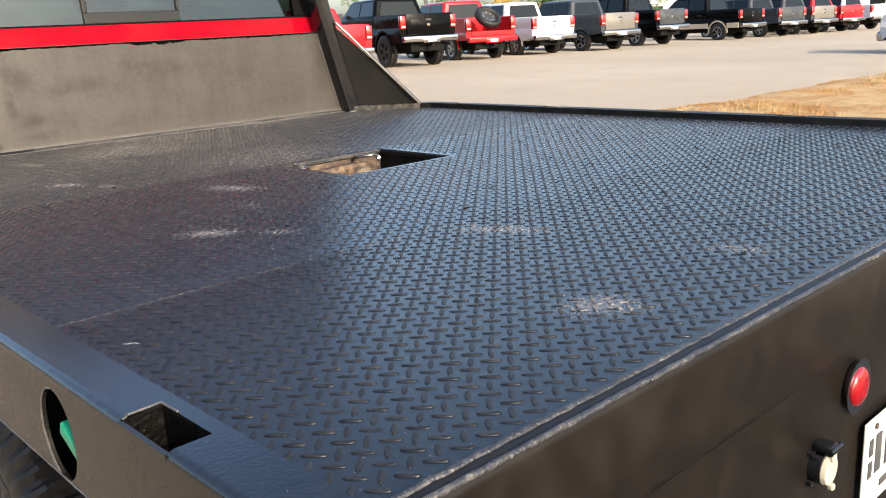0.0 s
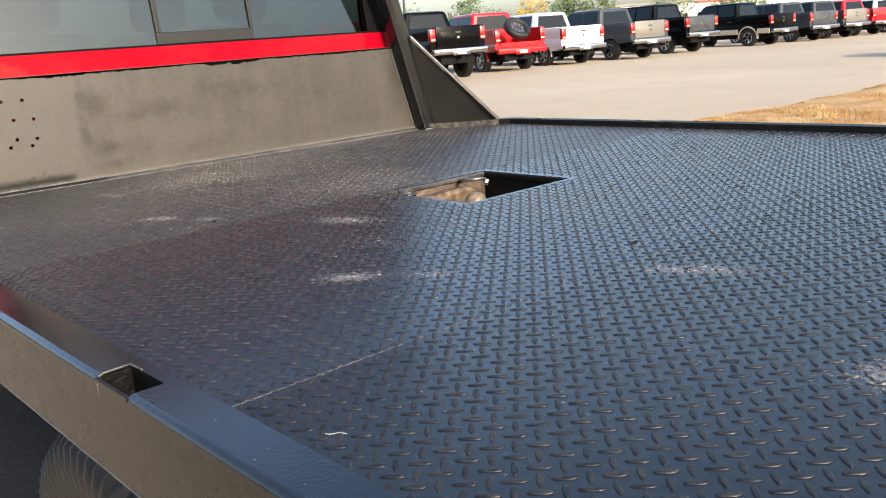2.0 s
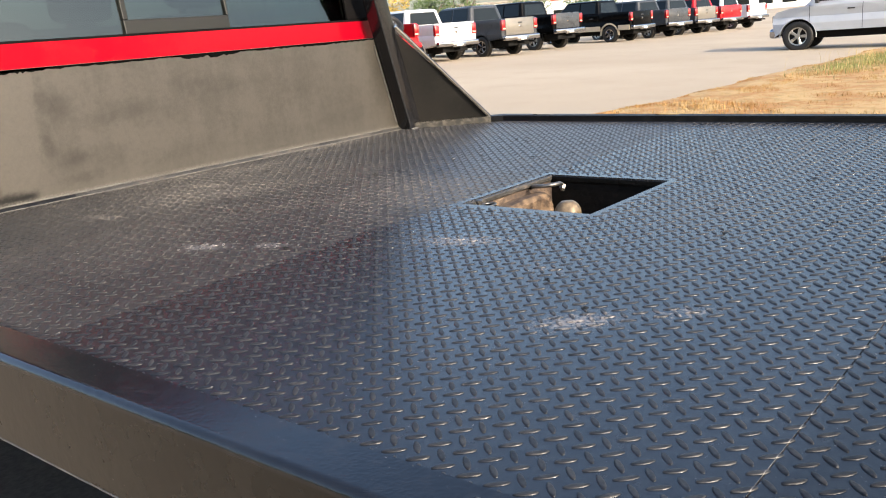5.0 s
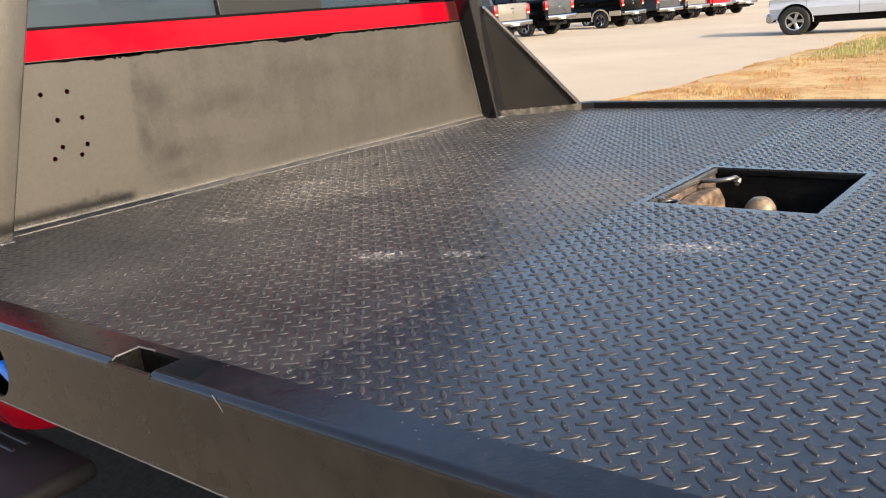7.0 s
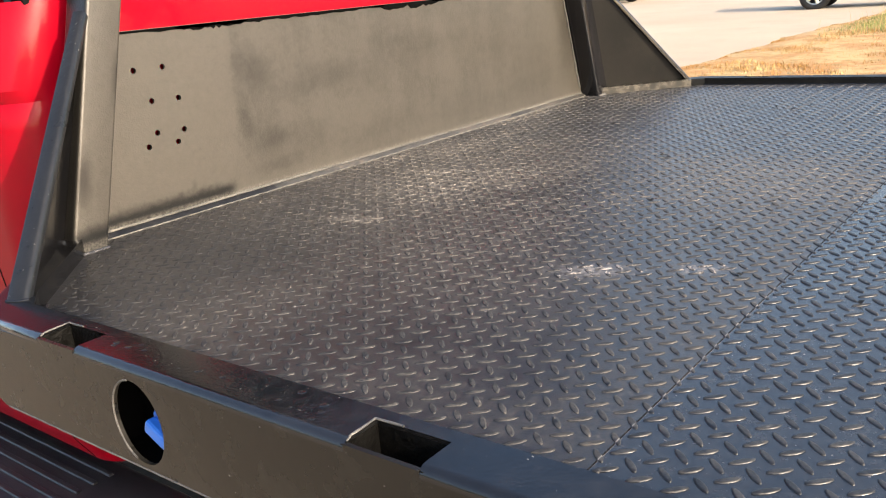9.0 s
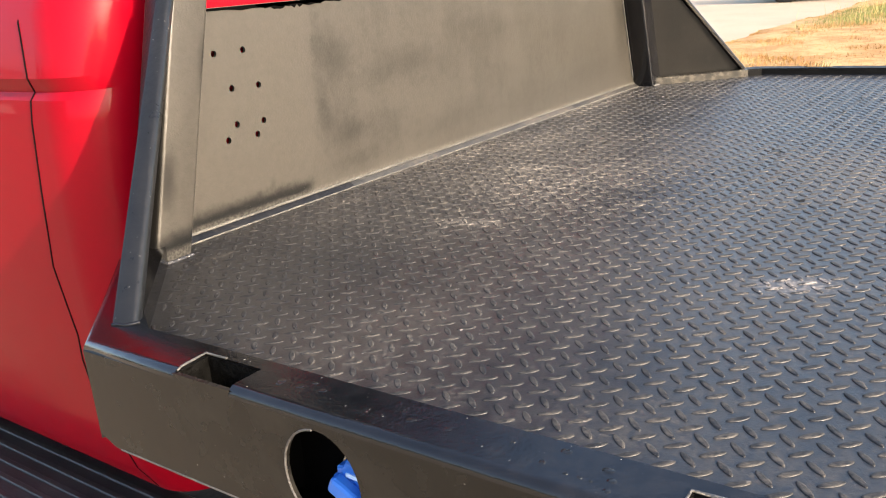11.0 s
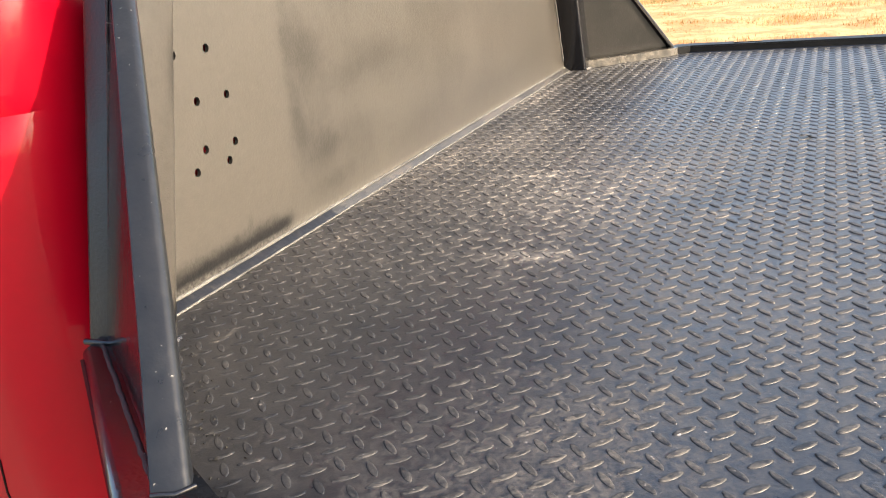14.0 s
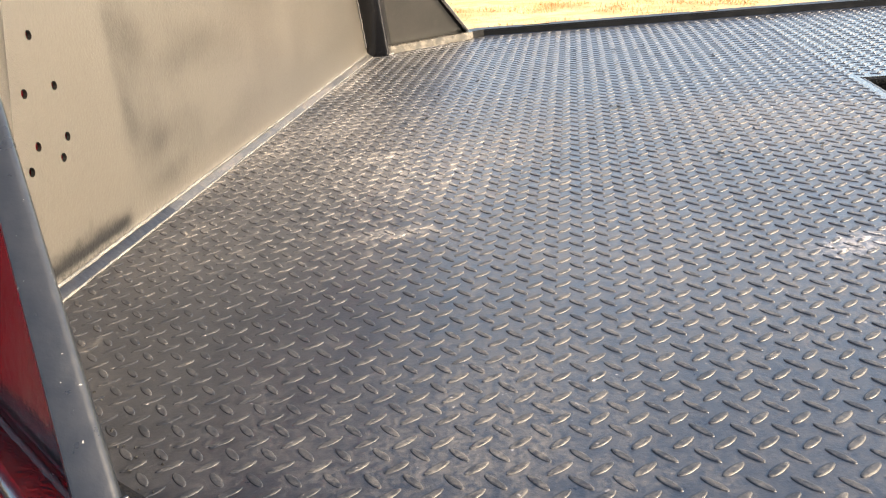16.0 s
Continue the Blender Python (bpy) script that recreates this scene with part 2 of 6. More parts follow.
def panel_material(name, smudges, dusty=1.0, wipe=1.0, spec=1.0):
    """Black enamel filmed with tan dust: matt by the drilled holes, wiped and blotchy beyond, fresh black by the lower weld."""
    m = bpy.data.materials.new(name)
    m.use_nodes = True
    nt = m.node_tree
    b = nt.nodes["Principled BSDF"]
    geo = nt.nodes.new("ShaderNodeNewGeometry")
    pos = geo.outputs["Position"]
    sep = nt.nodes.new("ShaderNodeSeparateXYZ")
    nt.links.new(pos, sep.inputs[0])
    xs, zs = sep.outputs["X"], sep.outputs["Z"]

    def stretched(fx, fz, scale, detail=5, rough=0.6):
        v = nt.nodes.new("ShaderNodeVectorMath")
        v.operation = "MULTIPLY"
        v.inputs[1].default_value = (fx, 1.0, fz)
        nt.links.new(pos, v.inputs[0])
        return noise_node(nt, v.outputs[0], scale, detail, rough)

    mid, fine, grit = noise_node(nt, pos, 22, 6, 0.65), noise_node(nt, pos, 260, 4), noise_node(nt, pos, 620, 3)
    brushed, swept = stretched(1.0, 0.35, 15, 6, 0.62), stretched(0.40, 1.0, 11, 6, 0.60)
    ragged = math_node(nt, "MULTIPLY", math_node(nt, "SUBTRACT", mid, 0.5), 0.05)
    wob = math_node(nt, "ADD", math_node(nt, "SUBTRACT", xs, math_node(nt, "MULTIPLY", math_node(nt, "SUBTRACT", zs, 1.17), 0.08)), ragged)
    wiped = math_node(nt, "MULTIPLY", range_node(nt, wob, 0.708, 0.720, 0.0, 1.0, True), wipe)
    blot = math_node(nt, "MULTIPLY", range_node(nt, math_node(nt, "ADD", math_node(nt, "MULTIPLY", brushed, 0.5), math_node(nt, "MULTIPLY", swept, 0.5)), 0.40, 0.62, 0.24, 0.0, True), wiped)
    film = math_node(nt, "MULTIPLY", range_node(nt, wiped, 0.0, 1.0, 0.90, 0.86), math_node(nt, "SUBTRACT", 1.0, blot))
    spots = ellipses(nt, geo, smudges, (0, 0, 1))
    spots = math_node(nt, "MULTIPLY", spots, range_node(nt, math_node(nt, "ADD", mid, math_node(nt, "MULTIPLY", spots, 0.25)), 0.40, 0.62, 0.10, 0.68))
    film = math_node(nt, "MULTIPLY", film, math_node(nt, "SUBTRACT", 1.0, spots))
    film = math_node(nt, "ADD", film, math_node(nt, "MULTIPLY", math_node(nt, "MULTIPLY", range_node(nt, zs, 1.03, 1.075, 0.22, 0.0, True), wiped), brushed))
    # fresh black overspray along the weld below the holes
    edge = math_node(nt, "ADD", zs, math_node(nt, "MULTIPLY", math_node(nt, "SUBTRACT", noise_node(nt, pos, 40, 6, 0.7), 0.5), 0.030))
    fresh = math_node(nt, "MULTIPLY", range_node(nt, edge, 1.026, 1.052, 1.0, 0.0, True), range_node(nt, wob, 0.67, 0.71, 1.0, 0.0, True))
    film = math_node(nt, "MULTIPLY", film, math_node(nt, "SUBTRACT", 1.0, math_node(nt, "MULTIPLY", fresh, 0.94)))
    zz = math_node(nt, "ADD", zs, math_node(nt, "MULTIPLY", math_node(nt, "SUBTRACT", noise_node(nt, pos, 90, 5, 0.75), 0.5), 0.014))
    settled = math_node(nt, "MULTIPLY", range_node(nt, zz, 1.013, 1.024, 1.0, 0.0, True), range_node(nt, fine, 0.38, 0.6, 0.15, 1.0))
    film = math_node(nt, "MULTIPLY", film, range_node(nt, noise_node(nt, pos, 70, 7, 0.75), 0.3, 0.7, 0.82, 1.14))
    flecks = range_node(nt, grit, 0.70, 0.76, 0.0, 0.55)
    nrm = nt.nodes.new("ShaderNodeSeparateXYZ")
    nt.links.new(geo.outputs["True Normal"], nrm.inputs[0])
    film = math_node(nt, "MULTIPLY", film, range_node(nt, nrm.outputs["Y"], -0.9, -0.5, 1.0, 0.12))   # film is full on the rearward face, thin on the others
    film = math_node(nt, "MULTIPLY", film, dusty)
    col = mix_color(nt, film, (0.007, 0.007, 0.007), (0.051, 0.0448, 0.0362))
    col = mix_color(nt, math_node(nt, "MULTIPLY", settled, 0.55 * dusty), col, (0.13, 0.12, 0.104))
    col = mix_color(nt, math_node(nt, "MULTIPLY", flecks, math_node(nt, "SUBTRACT", 1.05, film)), col, (0.16, 0.15, 0.13))
    nt.links.new(col, b.inputs["Base Color"])
    nt.links.new(range_node(nt, film, 0.0, 1.0, 0.30, 0.44), b.inputs["Roughness"])
    nt.links.new(range_node(nt, film, 0.0, 0.8, 0.28 * spec, 0.57 * spec), b.inputs["Specular IOR Level"])
    bp = nt.nodes.new("ShaderNodeBump")
    bp.inputs["Strength"].default_value, bp.inputs["Distance"].default_value = 0.26, 0.002
    nt.links.new(math_node(nt, "ADD", fine, math_node(nt, "MULTIPLY", mid, 0.6)), bp.inputs["Height"])
    nt.links.new(bp.outputs[0], b.inputs["Normal"])
    return m


DECK_TOP = 1.0
SCUFFS = [(0.510, 1.355, 0.125, 0.062, -50, 1.0), (0.600, 1.250, 0.09, 0.045, -50, 0.85), (0.79, 1.76, 0.18, 0.080, -68, 0.95), (0.565, 2.215, 0.115, 0.060, -60, 1.0), (0.625, 2.09, 0.095, 0.038, -68, 0.95), (0.84, 0.92, 0.18, 0.06, -60, 0.95),
          (0.61, 0.527, 0.120, 0.085, -40, 1.0), (0.955, 0.52, 0.125, 0.070, -75, 0.85), (0.70, 1.52, 0.16, 0.05, 90, 0.65), (0.60, 1.95, 0.5, 0.25, 90, 0.28), (0.42, 2.35, 0.5, 0.2, 90, 0.28)]
DRIFTS = [(1.025, 2.83, 0.12, 0.05, -80, 1.0), (0.65, 2.74, 0.11, 0.05, -75, 1.0), (0.69, 3.03, 0.08, 0.03, 0, 0.65), (0.79, 2.66, 0.09, 0.05, -70, 0.8), (0.94, 2.62, 0.08, 0.05, -60, 0.7), (0.84, 2.53, 0.09, 0.05, -60, 0.65), (1.75, 3.06, 0.35, 0.06, 0, 0.85),
          (2.02, 2.86, 0.18, 0.10, 0, 0.55), (1.10, 3.05, 0.14, 0.04, 0, 0.75), (0.90, 2.37, 0.10, 0.06, -60, 0.45), (0.88, 2.74, 0.42, 0.25, -20, 0.72), (1.42, 2.97, 0.38, 0.10, 0, 0.65), (0.36, 3.0, 0.05, 0.02, 10, 0.6), (0.62, 2.45, 0.3, 0.2, -45, 0.25)]
PANEL_SMUDGES = [(0.775, 1.255, 0.075, 0.045, -35, 0.55), (0.735, 1.165, 0.022, 0.060, 8, 0.6), (0.81, 1.105, 0.075, 0.028, 10, 0.45), (0.825, 1.046, 0.085, 0.020, 4, 0.5), (0.98, 1.215, 0.18, 0.035, 6, 0.35), (1.25, 1.26, 0.22, 0.05, -6, 0.35), (1.62, 1.18, 0.16, 0.06, 12, 0.3), (0.585, 1.052, 0.008, 0.014, 0, 0.5), (2.05, 1.20, 0.05, 0.14, 0, 0.35), (1.55, 1.026, 0.03, 0.006, 0, 0.5)]
GUSSET_SMUDGES = [(2.20, 1.20, 0.06, 0.16, 20, 0.7), (2.32, 1.06, 0.10, 0.05, -30, 0.8), (0.20, 1.15, 0.06, 0.14, -20, 0.6)]
POST_SMUDGES = [(0.424, 1.285, 0.011, 0.060, -16, 0.85), (0.325, 1.125, 0.020, 0.060, -12, 1.0), (0.375, 1.10, 0.006, 0.035, -14, 0.7), (0.365, 1.018, 0.09, 0.034, 0, 1.0), (0.405, 1.19, 0.006, 0.05, -14, 0.4)]

DECK = deck_material()
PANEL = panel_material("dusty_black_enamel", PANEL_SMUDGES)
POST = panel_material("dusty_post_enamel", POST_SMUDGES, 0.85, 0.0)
PLATE = panel_material("dusty_gusset_enamel", GUSSET_SMUDGES, 0.5, 0.0, 0.62)
BLACK = paint("black_enamel", (0.007, 0.007, 0.008), 0.14, vary=0.3, grain=60, bump=0.12, bump_scale=70, dirt=0.015)
RAILFACE = paint("black_enamel_dusty", (0.009, 0.0085, 0.0075), 0.27, vary=0.3, grain=30, bump=0.08, bump_scale=60, dirt=0.03, spec=0.28, fleck=0.25)
SKIRT = paint("black_skirt_enamel", (0.0085, 0.0066, 0.005), 0.42, vary=0.3, grain=24, bump=0.08, bump_scale=60, dirt=0.012, spec=0.25)
# the pale flecks here are painted glints of the weld
BEAD = paint("black_weld_paint", (0.030, 0.030, 0.033), 0.24, vary=0.5, grain=120, bump=0.7, bump_scale=260, dirt=0.2, fleck=0.8)
FRAMEGREY = paint("grey_window_frame", (0.011, 0.0112, 0.010), 0.5, vary=0.15, grain=60, spec=0.25)
RAILTOP = paint("black_rail_top", (0.005, 0.005, 0.0055), 0.13, vary=0.5, grain=60, bump=0.09, bump_scale=240, patch=0.45, dirt=0.022, fleck=0.5, lean=0.075)
BARPAINT = paint("black_bar_paint", (0.0085, 0.009, 0.010), 0.30, vary=0.2, grain=70, bump=0.14, bump_scale=90, dirt=0.008, spec=0.36, fleck=0.7)
FARRAIL = paint("black_rail_weathered", (0.008, 0.008, 0.008), 0.5, vary=0.3, grain=30, bump=0.1, bump_scale=60, dirt=0.03, spec=0.12)
VOID = paint("unlit_black", (0.003, 0.003, 0.003), 0.9, spec=0.0)
LOOP = paint("bent_steel", (0.15, 0.14, 0.13), 0.35, metal=0.8, vary=0.3, grain=80)
WELD = paint("painted_weld", (0.085, 0.08, 0.075), 0.35, vary=0.4, grain=220, bump=0.6, bump_scale=350)
CRUST = paint("dusty_weld_crust", (0.095, 0.09, 0.08), 0.6, vary=0.6, grain=260, bump=0.8, bump_scale=400)
FOOT = paint("black_foot_enamel", (0.010, 0.010, 0.011), 0.4, vary=0.4, grain=60, bump=0.25, bump_scale=120, dirt=0.12, spec=0.25)
POCKET = paint("black_pocket_paint", (0.0035, 0.0033, 0.003), 0.4, vary=0.5, grain=90, bump=0.6, bump_scale=160, spec=0.12, fleck=0.35)
WELLPAINT = paint("dark_well_paint", (0.005, 0.0045, 0.004), 0.6, vary=0.5, grain=40, bump=0.3, bump_scale=100, dirt=0.10, dirt_color=(0.10, 0.05, 0.028), spec=0.1)
TANRUST = paint("flaking_tan_rust", (0.045, 0.026, 0.014), 0.75, vary=0.8, grain=34, bump=0.7, bump_scale=180, dirt=0.8, dirt_color=(0.24, 0.165, 0.095))
LIP = paint("worn_lip_paint", (0.035, 0.033, 0.030), 0.5, vary=0.6, grain=70, bump=0.4, bump_scale=150, dirt=0.25, dirt_color=(0.16, 0.11, 0.07))
# flecks paint in the bead's sparkle
CRUSTBEAD = paint("crusty_black_bead", (0.012, 0.009, 0.009), 0.22, vary=0.6, grain=200, bump=1.0, bump_scale=420, fleck=0.9)
SCRAP = paint("dry_black_scrap", (0.007, 0.006, 0.0045), 0.6, vary=0.6, grain=90, spec=0.2)
DROP = paint("dried_paint_drop", (0.007, 0.0068, 0.0065), 0.2, vary=0.3, grain=120, bump=0.2, bump_scale=300)
GREYBAR = paint("dusty_grey_bar", (0.026, 0.025, 0.022), 0.25, vary=0.3, grain=40, bump=0.2, bump_scale=120, dirt=0.3)
CABRED = paint("red_car_paint", (0.235, 0.0010, 0.008), 0.35, vary=0.04, grain=12, coat=0.21, spec=0.05)
GAP = paint("dark_gap", (0.004, 0.0035, 0.0035), 0.7, spec=0.05)
PLASTIC = paint("black_plastic", (0.018, 0.018, 0.020), 0.42, vary=0.25, grain=60, bump=0.2, bump_scale=400, dirt=0.05)
RUBBER = paint("tyre_rubber", (0.013, 0.0128, 0.0126), 0.5, vary=0.35, grain=50, dirt=0.05, spec=0.3)
DARKSTEEL = paint("dark_steel", (0.02, 0.02, 0.02), 0.6, vary=0.3, grain=40, dirt=0.2)
RUST = paint("rusty_steel", (0.055, 0.036, 0.025), 0.8, vary=0.7, grain=60, bump=0.5, bump_scale=200, dirt=0.7, dirt_color=(0.20, 0.14, 0.085))
STEEL = paint("worn_steel", (0.36, 0.35, 0.33), 0.3, metal=0.9, vary=0.2, grain=80)
BALL = paint("greased_steel_ball", (0.13, 0.092, 0.052), 0.45, metal=0.2, vary=0.55, grain=90, dirt=0.3, dirt_color=(0.35, 0.28, 0.18))
CHROME = paint("chrome", (0.36, 0.36, 0.38), 0.12, metal=1.0, vary=0.05)
REDLENS = paint("red_lens", (0.22, 0.003, 0.006), 0.15, vary=0.05, coat=0.6)
CREAM = paint("cream_plastic", (0.38, 0.35, 0.27), 0.5, vary=0.1)
PLATEWHITE = paint("plate_white", (0.62, 0.61, 0.54), 0.4, vary=0.05)
PLATEINK = paint("plate_ink", (0.05, 0.05, 0.05), 0.5)
BLUECAP = paint("blue_plastic", (0.02, 0.14, 0.55), 0.4, vary=0.1)
BLUEPRINT = paint("pale_blue_print", (0.55, 0.72, 0.9), 0.5)
GREENCAP = paint("green_plastic", (0.011, 0.231, 0.121), 0.4, vary=0.1)
SEAT = paint("seat_cloth", (0.05, 0.05, 0.055), 0.9, vary=0.2)
WHITE = paint("white_car_paint", (0.58, 0.58, 0.575), 0.3, vary=0.04, coat=0.4, spec=0.2)
GREYCAR = paint("grey_car_paint", (0.04, 0.043, 0.048), 0.3, vary=0.06, coat=0.2, spec=0.2)
PEWTER = paint("pewter_car_paint", (0.15, 0.138, 0.12), 0.4, metal=0.2, vary=0.06, coat=0.4, spec=0.2)
SILVER = paint("silver_car_paint", (0.40, 0.42, 0.45), 0.5, metal=0.2, vary=0.05, coat=0.1, spec=0.2)
BLACKCAR = paint("black_car_paint", (0.002, 0.0021, 0.0024), 0.25, vary=0.1, coat=0.06, spec=0.05)
TANCAR = paint("tan_trim_paint", (0.40, 0.34, 0.25), 0.4, vary=0.05)
REDCAR = paint("bright_red_car_paint", (0.42, 0.006, 0.010), 0.32, vary=0.05, coat=0.4, spec=0.2)
BARK = paint("bark", (0.10, 0.075, 0.05), 0.9, vary=0.4, grain=30)
LEAF = paint("leaves_green", (0.075, 0.11, 0.03), 0.7, vary=0.4, grain=4)
LEAFGOLD = paint("leaves_yellow", (0.42, 0.28, 0.04), 0.7, vary=0.35, grain=4)
LEAFDARK = paint("leaves_dark", (0.035, 0.05, 0.02), 0.8, vary=0.4, grain=4)
BUILDING = paint("pale_cladding", (0.70, 0.70, 0.68), 0.6, vary=0.08, grain=3)
SIGNRED = paint("red_sign", (0.6, 0.03, 0.02), 0.4)


def glass_material(name, tint, gloss):
    """A thin tinted pane: seen through darkly, and mirroring the sky behind the viewer."""
    m = bpy.data.materials.new(name)
    m.use_nodes = True
    nt = m.node_tree
    out = nt.nodes["Material Output"]
    clear, shine, mix = nt.nodes.new("ShaderNodeBsdfTransparent"), nt.nodes.new("ShaderNodeBsdfGlossy"), nt.nodes.new("ShaderNodeMixShader")
    clear.inputs["Color"].default_value = (*tint, 1)
    shine.inputs["Color"].default_value = (0.86, 0.95, 0.92, 1)
    shine.inputs["Roughness"].default_value = 0.01
    edge = nt.nodes.new("ShaderNodeFresnel")
    edge.inputs["IOR"].default_value = 1.5
    nt.links.new(math_node(nt, "ADD", math_node(nt, "MULTIPLY", edge.outputs[0], 0.75), gloss), mix.inputs["Fac"])
    nt.links.new(clear.outputs[0], mix.inputs[1])
    nt.links.new(shine.outputs[0], mix.inputs[2])
    nt.links.new(mix.outputs[0], out.inputs["Surface"])
    return m


GLASS = glass_material("tinted_glass", (0.16, 0.19, 0.185), 0.03)
CARGLASS = paint("dark_car_glass", (0.007, 0.010, 0.011), 0.05, vary=0.1, spec=0.22)
WELL = paint("wheel_well", (0.008, 0.008, 0.008), 0.9, spec=0.1)


def ground_material():
    m = bpy.data.materials.new("sandy_asphalt")
    m.use_nodes = True
    nt = m.node_tree
    b = nt.nodes["Principled BSDF"]
    pos = nt.nodes.new("ShaderNodeNewGeometry").outputs["Position"]
    big, mid, fine = noise_node(nt, pos, 0.12, 4), noise_node(nt, pos, 0.9, 5), noise_node(nt, pos, 45, 4)
    c = mix_color(nt, range_node(nt, big, 0.35, 0.65, 0, 1), (0.33, 0.264, 0.185), (0.385, 0.314, 0.225))
    c = mix_color(nt, range_node(nt, mid, 0.5, 0.75, 0, 0.55), c, (0.30, 0.235, 0.165))
    c = mix_color(nt, range_node(nt, fine, 0.45, 0.7, 0, 0.35), c, (0.26, 0.21, 0.15))
    # shade under and round the flatbed, painted into the ground as dark grey
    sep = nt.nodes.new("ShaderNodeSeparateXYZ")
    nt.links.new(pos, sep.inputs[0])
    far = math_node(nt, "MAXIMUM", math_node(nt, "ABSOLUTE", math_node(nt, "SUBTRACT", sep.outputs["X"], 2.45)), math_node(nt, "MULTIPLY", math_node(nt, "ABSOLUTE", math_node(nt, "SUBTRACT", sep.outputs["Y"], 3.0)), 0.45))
    truck_shade = range_node(nt, math_node(nt, "ADD", far, math_node(nt, "MULTIPLY", mid, 0.6)), 2.75, 2.95, 1.0, 0.0)
    shade_tone = mix_color(nt, range_node(nt, fine, 0.35, 0.65, 0, 1), (0.020, 0.020, 0.020), (0.038, 0.037, 0.035))
    c = mix_color(nt, truck_shade, c, shade_tone)
    nt.links.new(c, b.inputs["Base Color"])
    b.inputs["Roughness"].default_value = 0.9
    bp = nt.nodes.new("ShaderNodeBump")
    bp.inputs["Strength"].default_value, bp.inputs["Distance"].default_value = 0.4, 0.01
    nt.links.new(fine, bp.inputs["Height"])
    nt.links.new(bp.outputs[0], b.inputs["Normal"])
    return m


def grass_material(name, a, c):
    m = bpy.data.materials.new(name)
    m.use_nodes = True
    nt = m.node_tree
    b = nt.nodes["Principled BSDF"]
    geo = nt.nodes.new("ShaderNodeNewGeometry")
    n = noise_node(nt, geo.outputs["Position"], 1.3, 7, 0.75)
    n2 = noise_node(nt, geo.outputs["Position"], 4.5, 6, 0.7)
    col = mix_color(nt, range_node(nt, n, 0.42, 0.58, 0, 1, True), a, c)
    col = mix_color(nt, range_node(nt, n2, 0.50, 0.64, 0, 0.65, True), col, (0.21, 0.165, 0.055))
    nt.links.new(mix_color(nt, range_node(nt, geo.outputs["Random Per Island"], 0, 1, 0.0, 0.4), col, (0.24, 0.11, 0.03)), b.inputs["Base Color"])
    b.inputs["Roughness"].default_value = 0.85
    return m


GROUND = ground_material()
GRASS = grass_material("dry_grass", (0.33, 0.165, 0.042), (0.45, 0.31, 0.13))
GRASSGREEN = paint("green_weeds", (0.17, 0.18, 0.055), 0.8, vary=0.4, grain=10)
STRAW = paint("straw_stalks", (0.55, 0.40, 0.17), 0.8, vary=0.3, grain=10)

# ---- mesh helpers ----


def part(name, bm, material, parent=None, label="", smooth=False):
    """Link a bmesh as one mesh object under a thing or a part."""
    me = bpy.data.meshes.new(name)
    bm.normal_update()
    bm.to_mesh(me)
    bm.free()
    for p in me.polygons:
        p.use_smooth = smooth
    me.materials.append(material)
    ob = new(name, me)
    if parent is not None:
        ob.parent = parent
    if label:
        tagged(ob, label)
    return ob


def thing(name, label, category, m=None, group="", kind=""):
    ob = new(name)
    ob.empty_display_size = 0.2
    if m is not None:
        ob.matrix_world = m
    return tagged(ob, label, category, group, kind)


def box(bm, x0, x1, y0, y1, z0, z1, bevel=0.0, seg=2, m=None):
    """A box with rounded edges, added to bm."""
    made = bmesh.ops.create_cube(bm, size=1.0)["verts"]
    bmesh.ops.scale(bm, vec=(x1 - x0, y1 - y0, z1 - z0), verts=made)
    bmesh.ops.translate(bm, vec=((x0 + x1) / 2, (y0 + y1) / 2, (z0 + z1) / 2), verts=made)
    if bevel:
        edges = list({e for v in made for e in v.link_edges})
        out = bmesh.ops.bevel(bm, geom=edges, offset=bevel, segments=seg, affect="EDGES", profile=0.5)
        made = list({v for f in out["faces"] for v in f.verts} | {v for v in made if v.is_valid})
    if m is not None:
        bmesh.ops.transform(bm, matrix=m, verts=made)
    return made


def cyl(bm, r, depth, m, seg=24, r2=None):
    return bmesh.ops.create_cone(bm, cap_ends=True, segments=seg, radius1=r, radius2=r if r2 is None else r2, depth=depth, matrix=m)["verts"]


def tube(bm, pts, r, seg=10):
    """A round bar along points."""
    rings = []
    pts = [Vector(p) for p in pts]
    for k, p in enumerate(pts):
        d = (pts[min(k + 1, len(pts) - 1)] - pts[max(k - 1, 0)]).normalized()
        a = d.orthogonal().normalized() if k == 0 else (a0 - d * a0.dot(d)).normalized()
        a0 = a
        b = d.cross(a)
        rings.append([bm.verts.new(p + r * (a * math.cos(t) + b * math.sin(t))) for t in (2 * math.pi * n / seg for n in range(seg))])
    for u, v in zip(rings, rings[1:]):
        for n in range(seg):
            bm.faces.new((u[n], u[(n + 1) % seg], v[(n + 1) % seg], v[n]))
    bm.faces.new(rings[0][::-1])
    bm.faces.new(rings[-1])


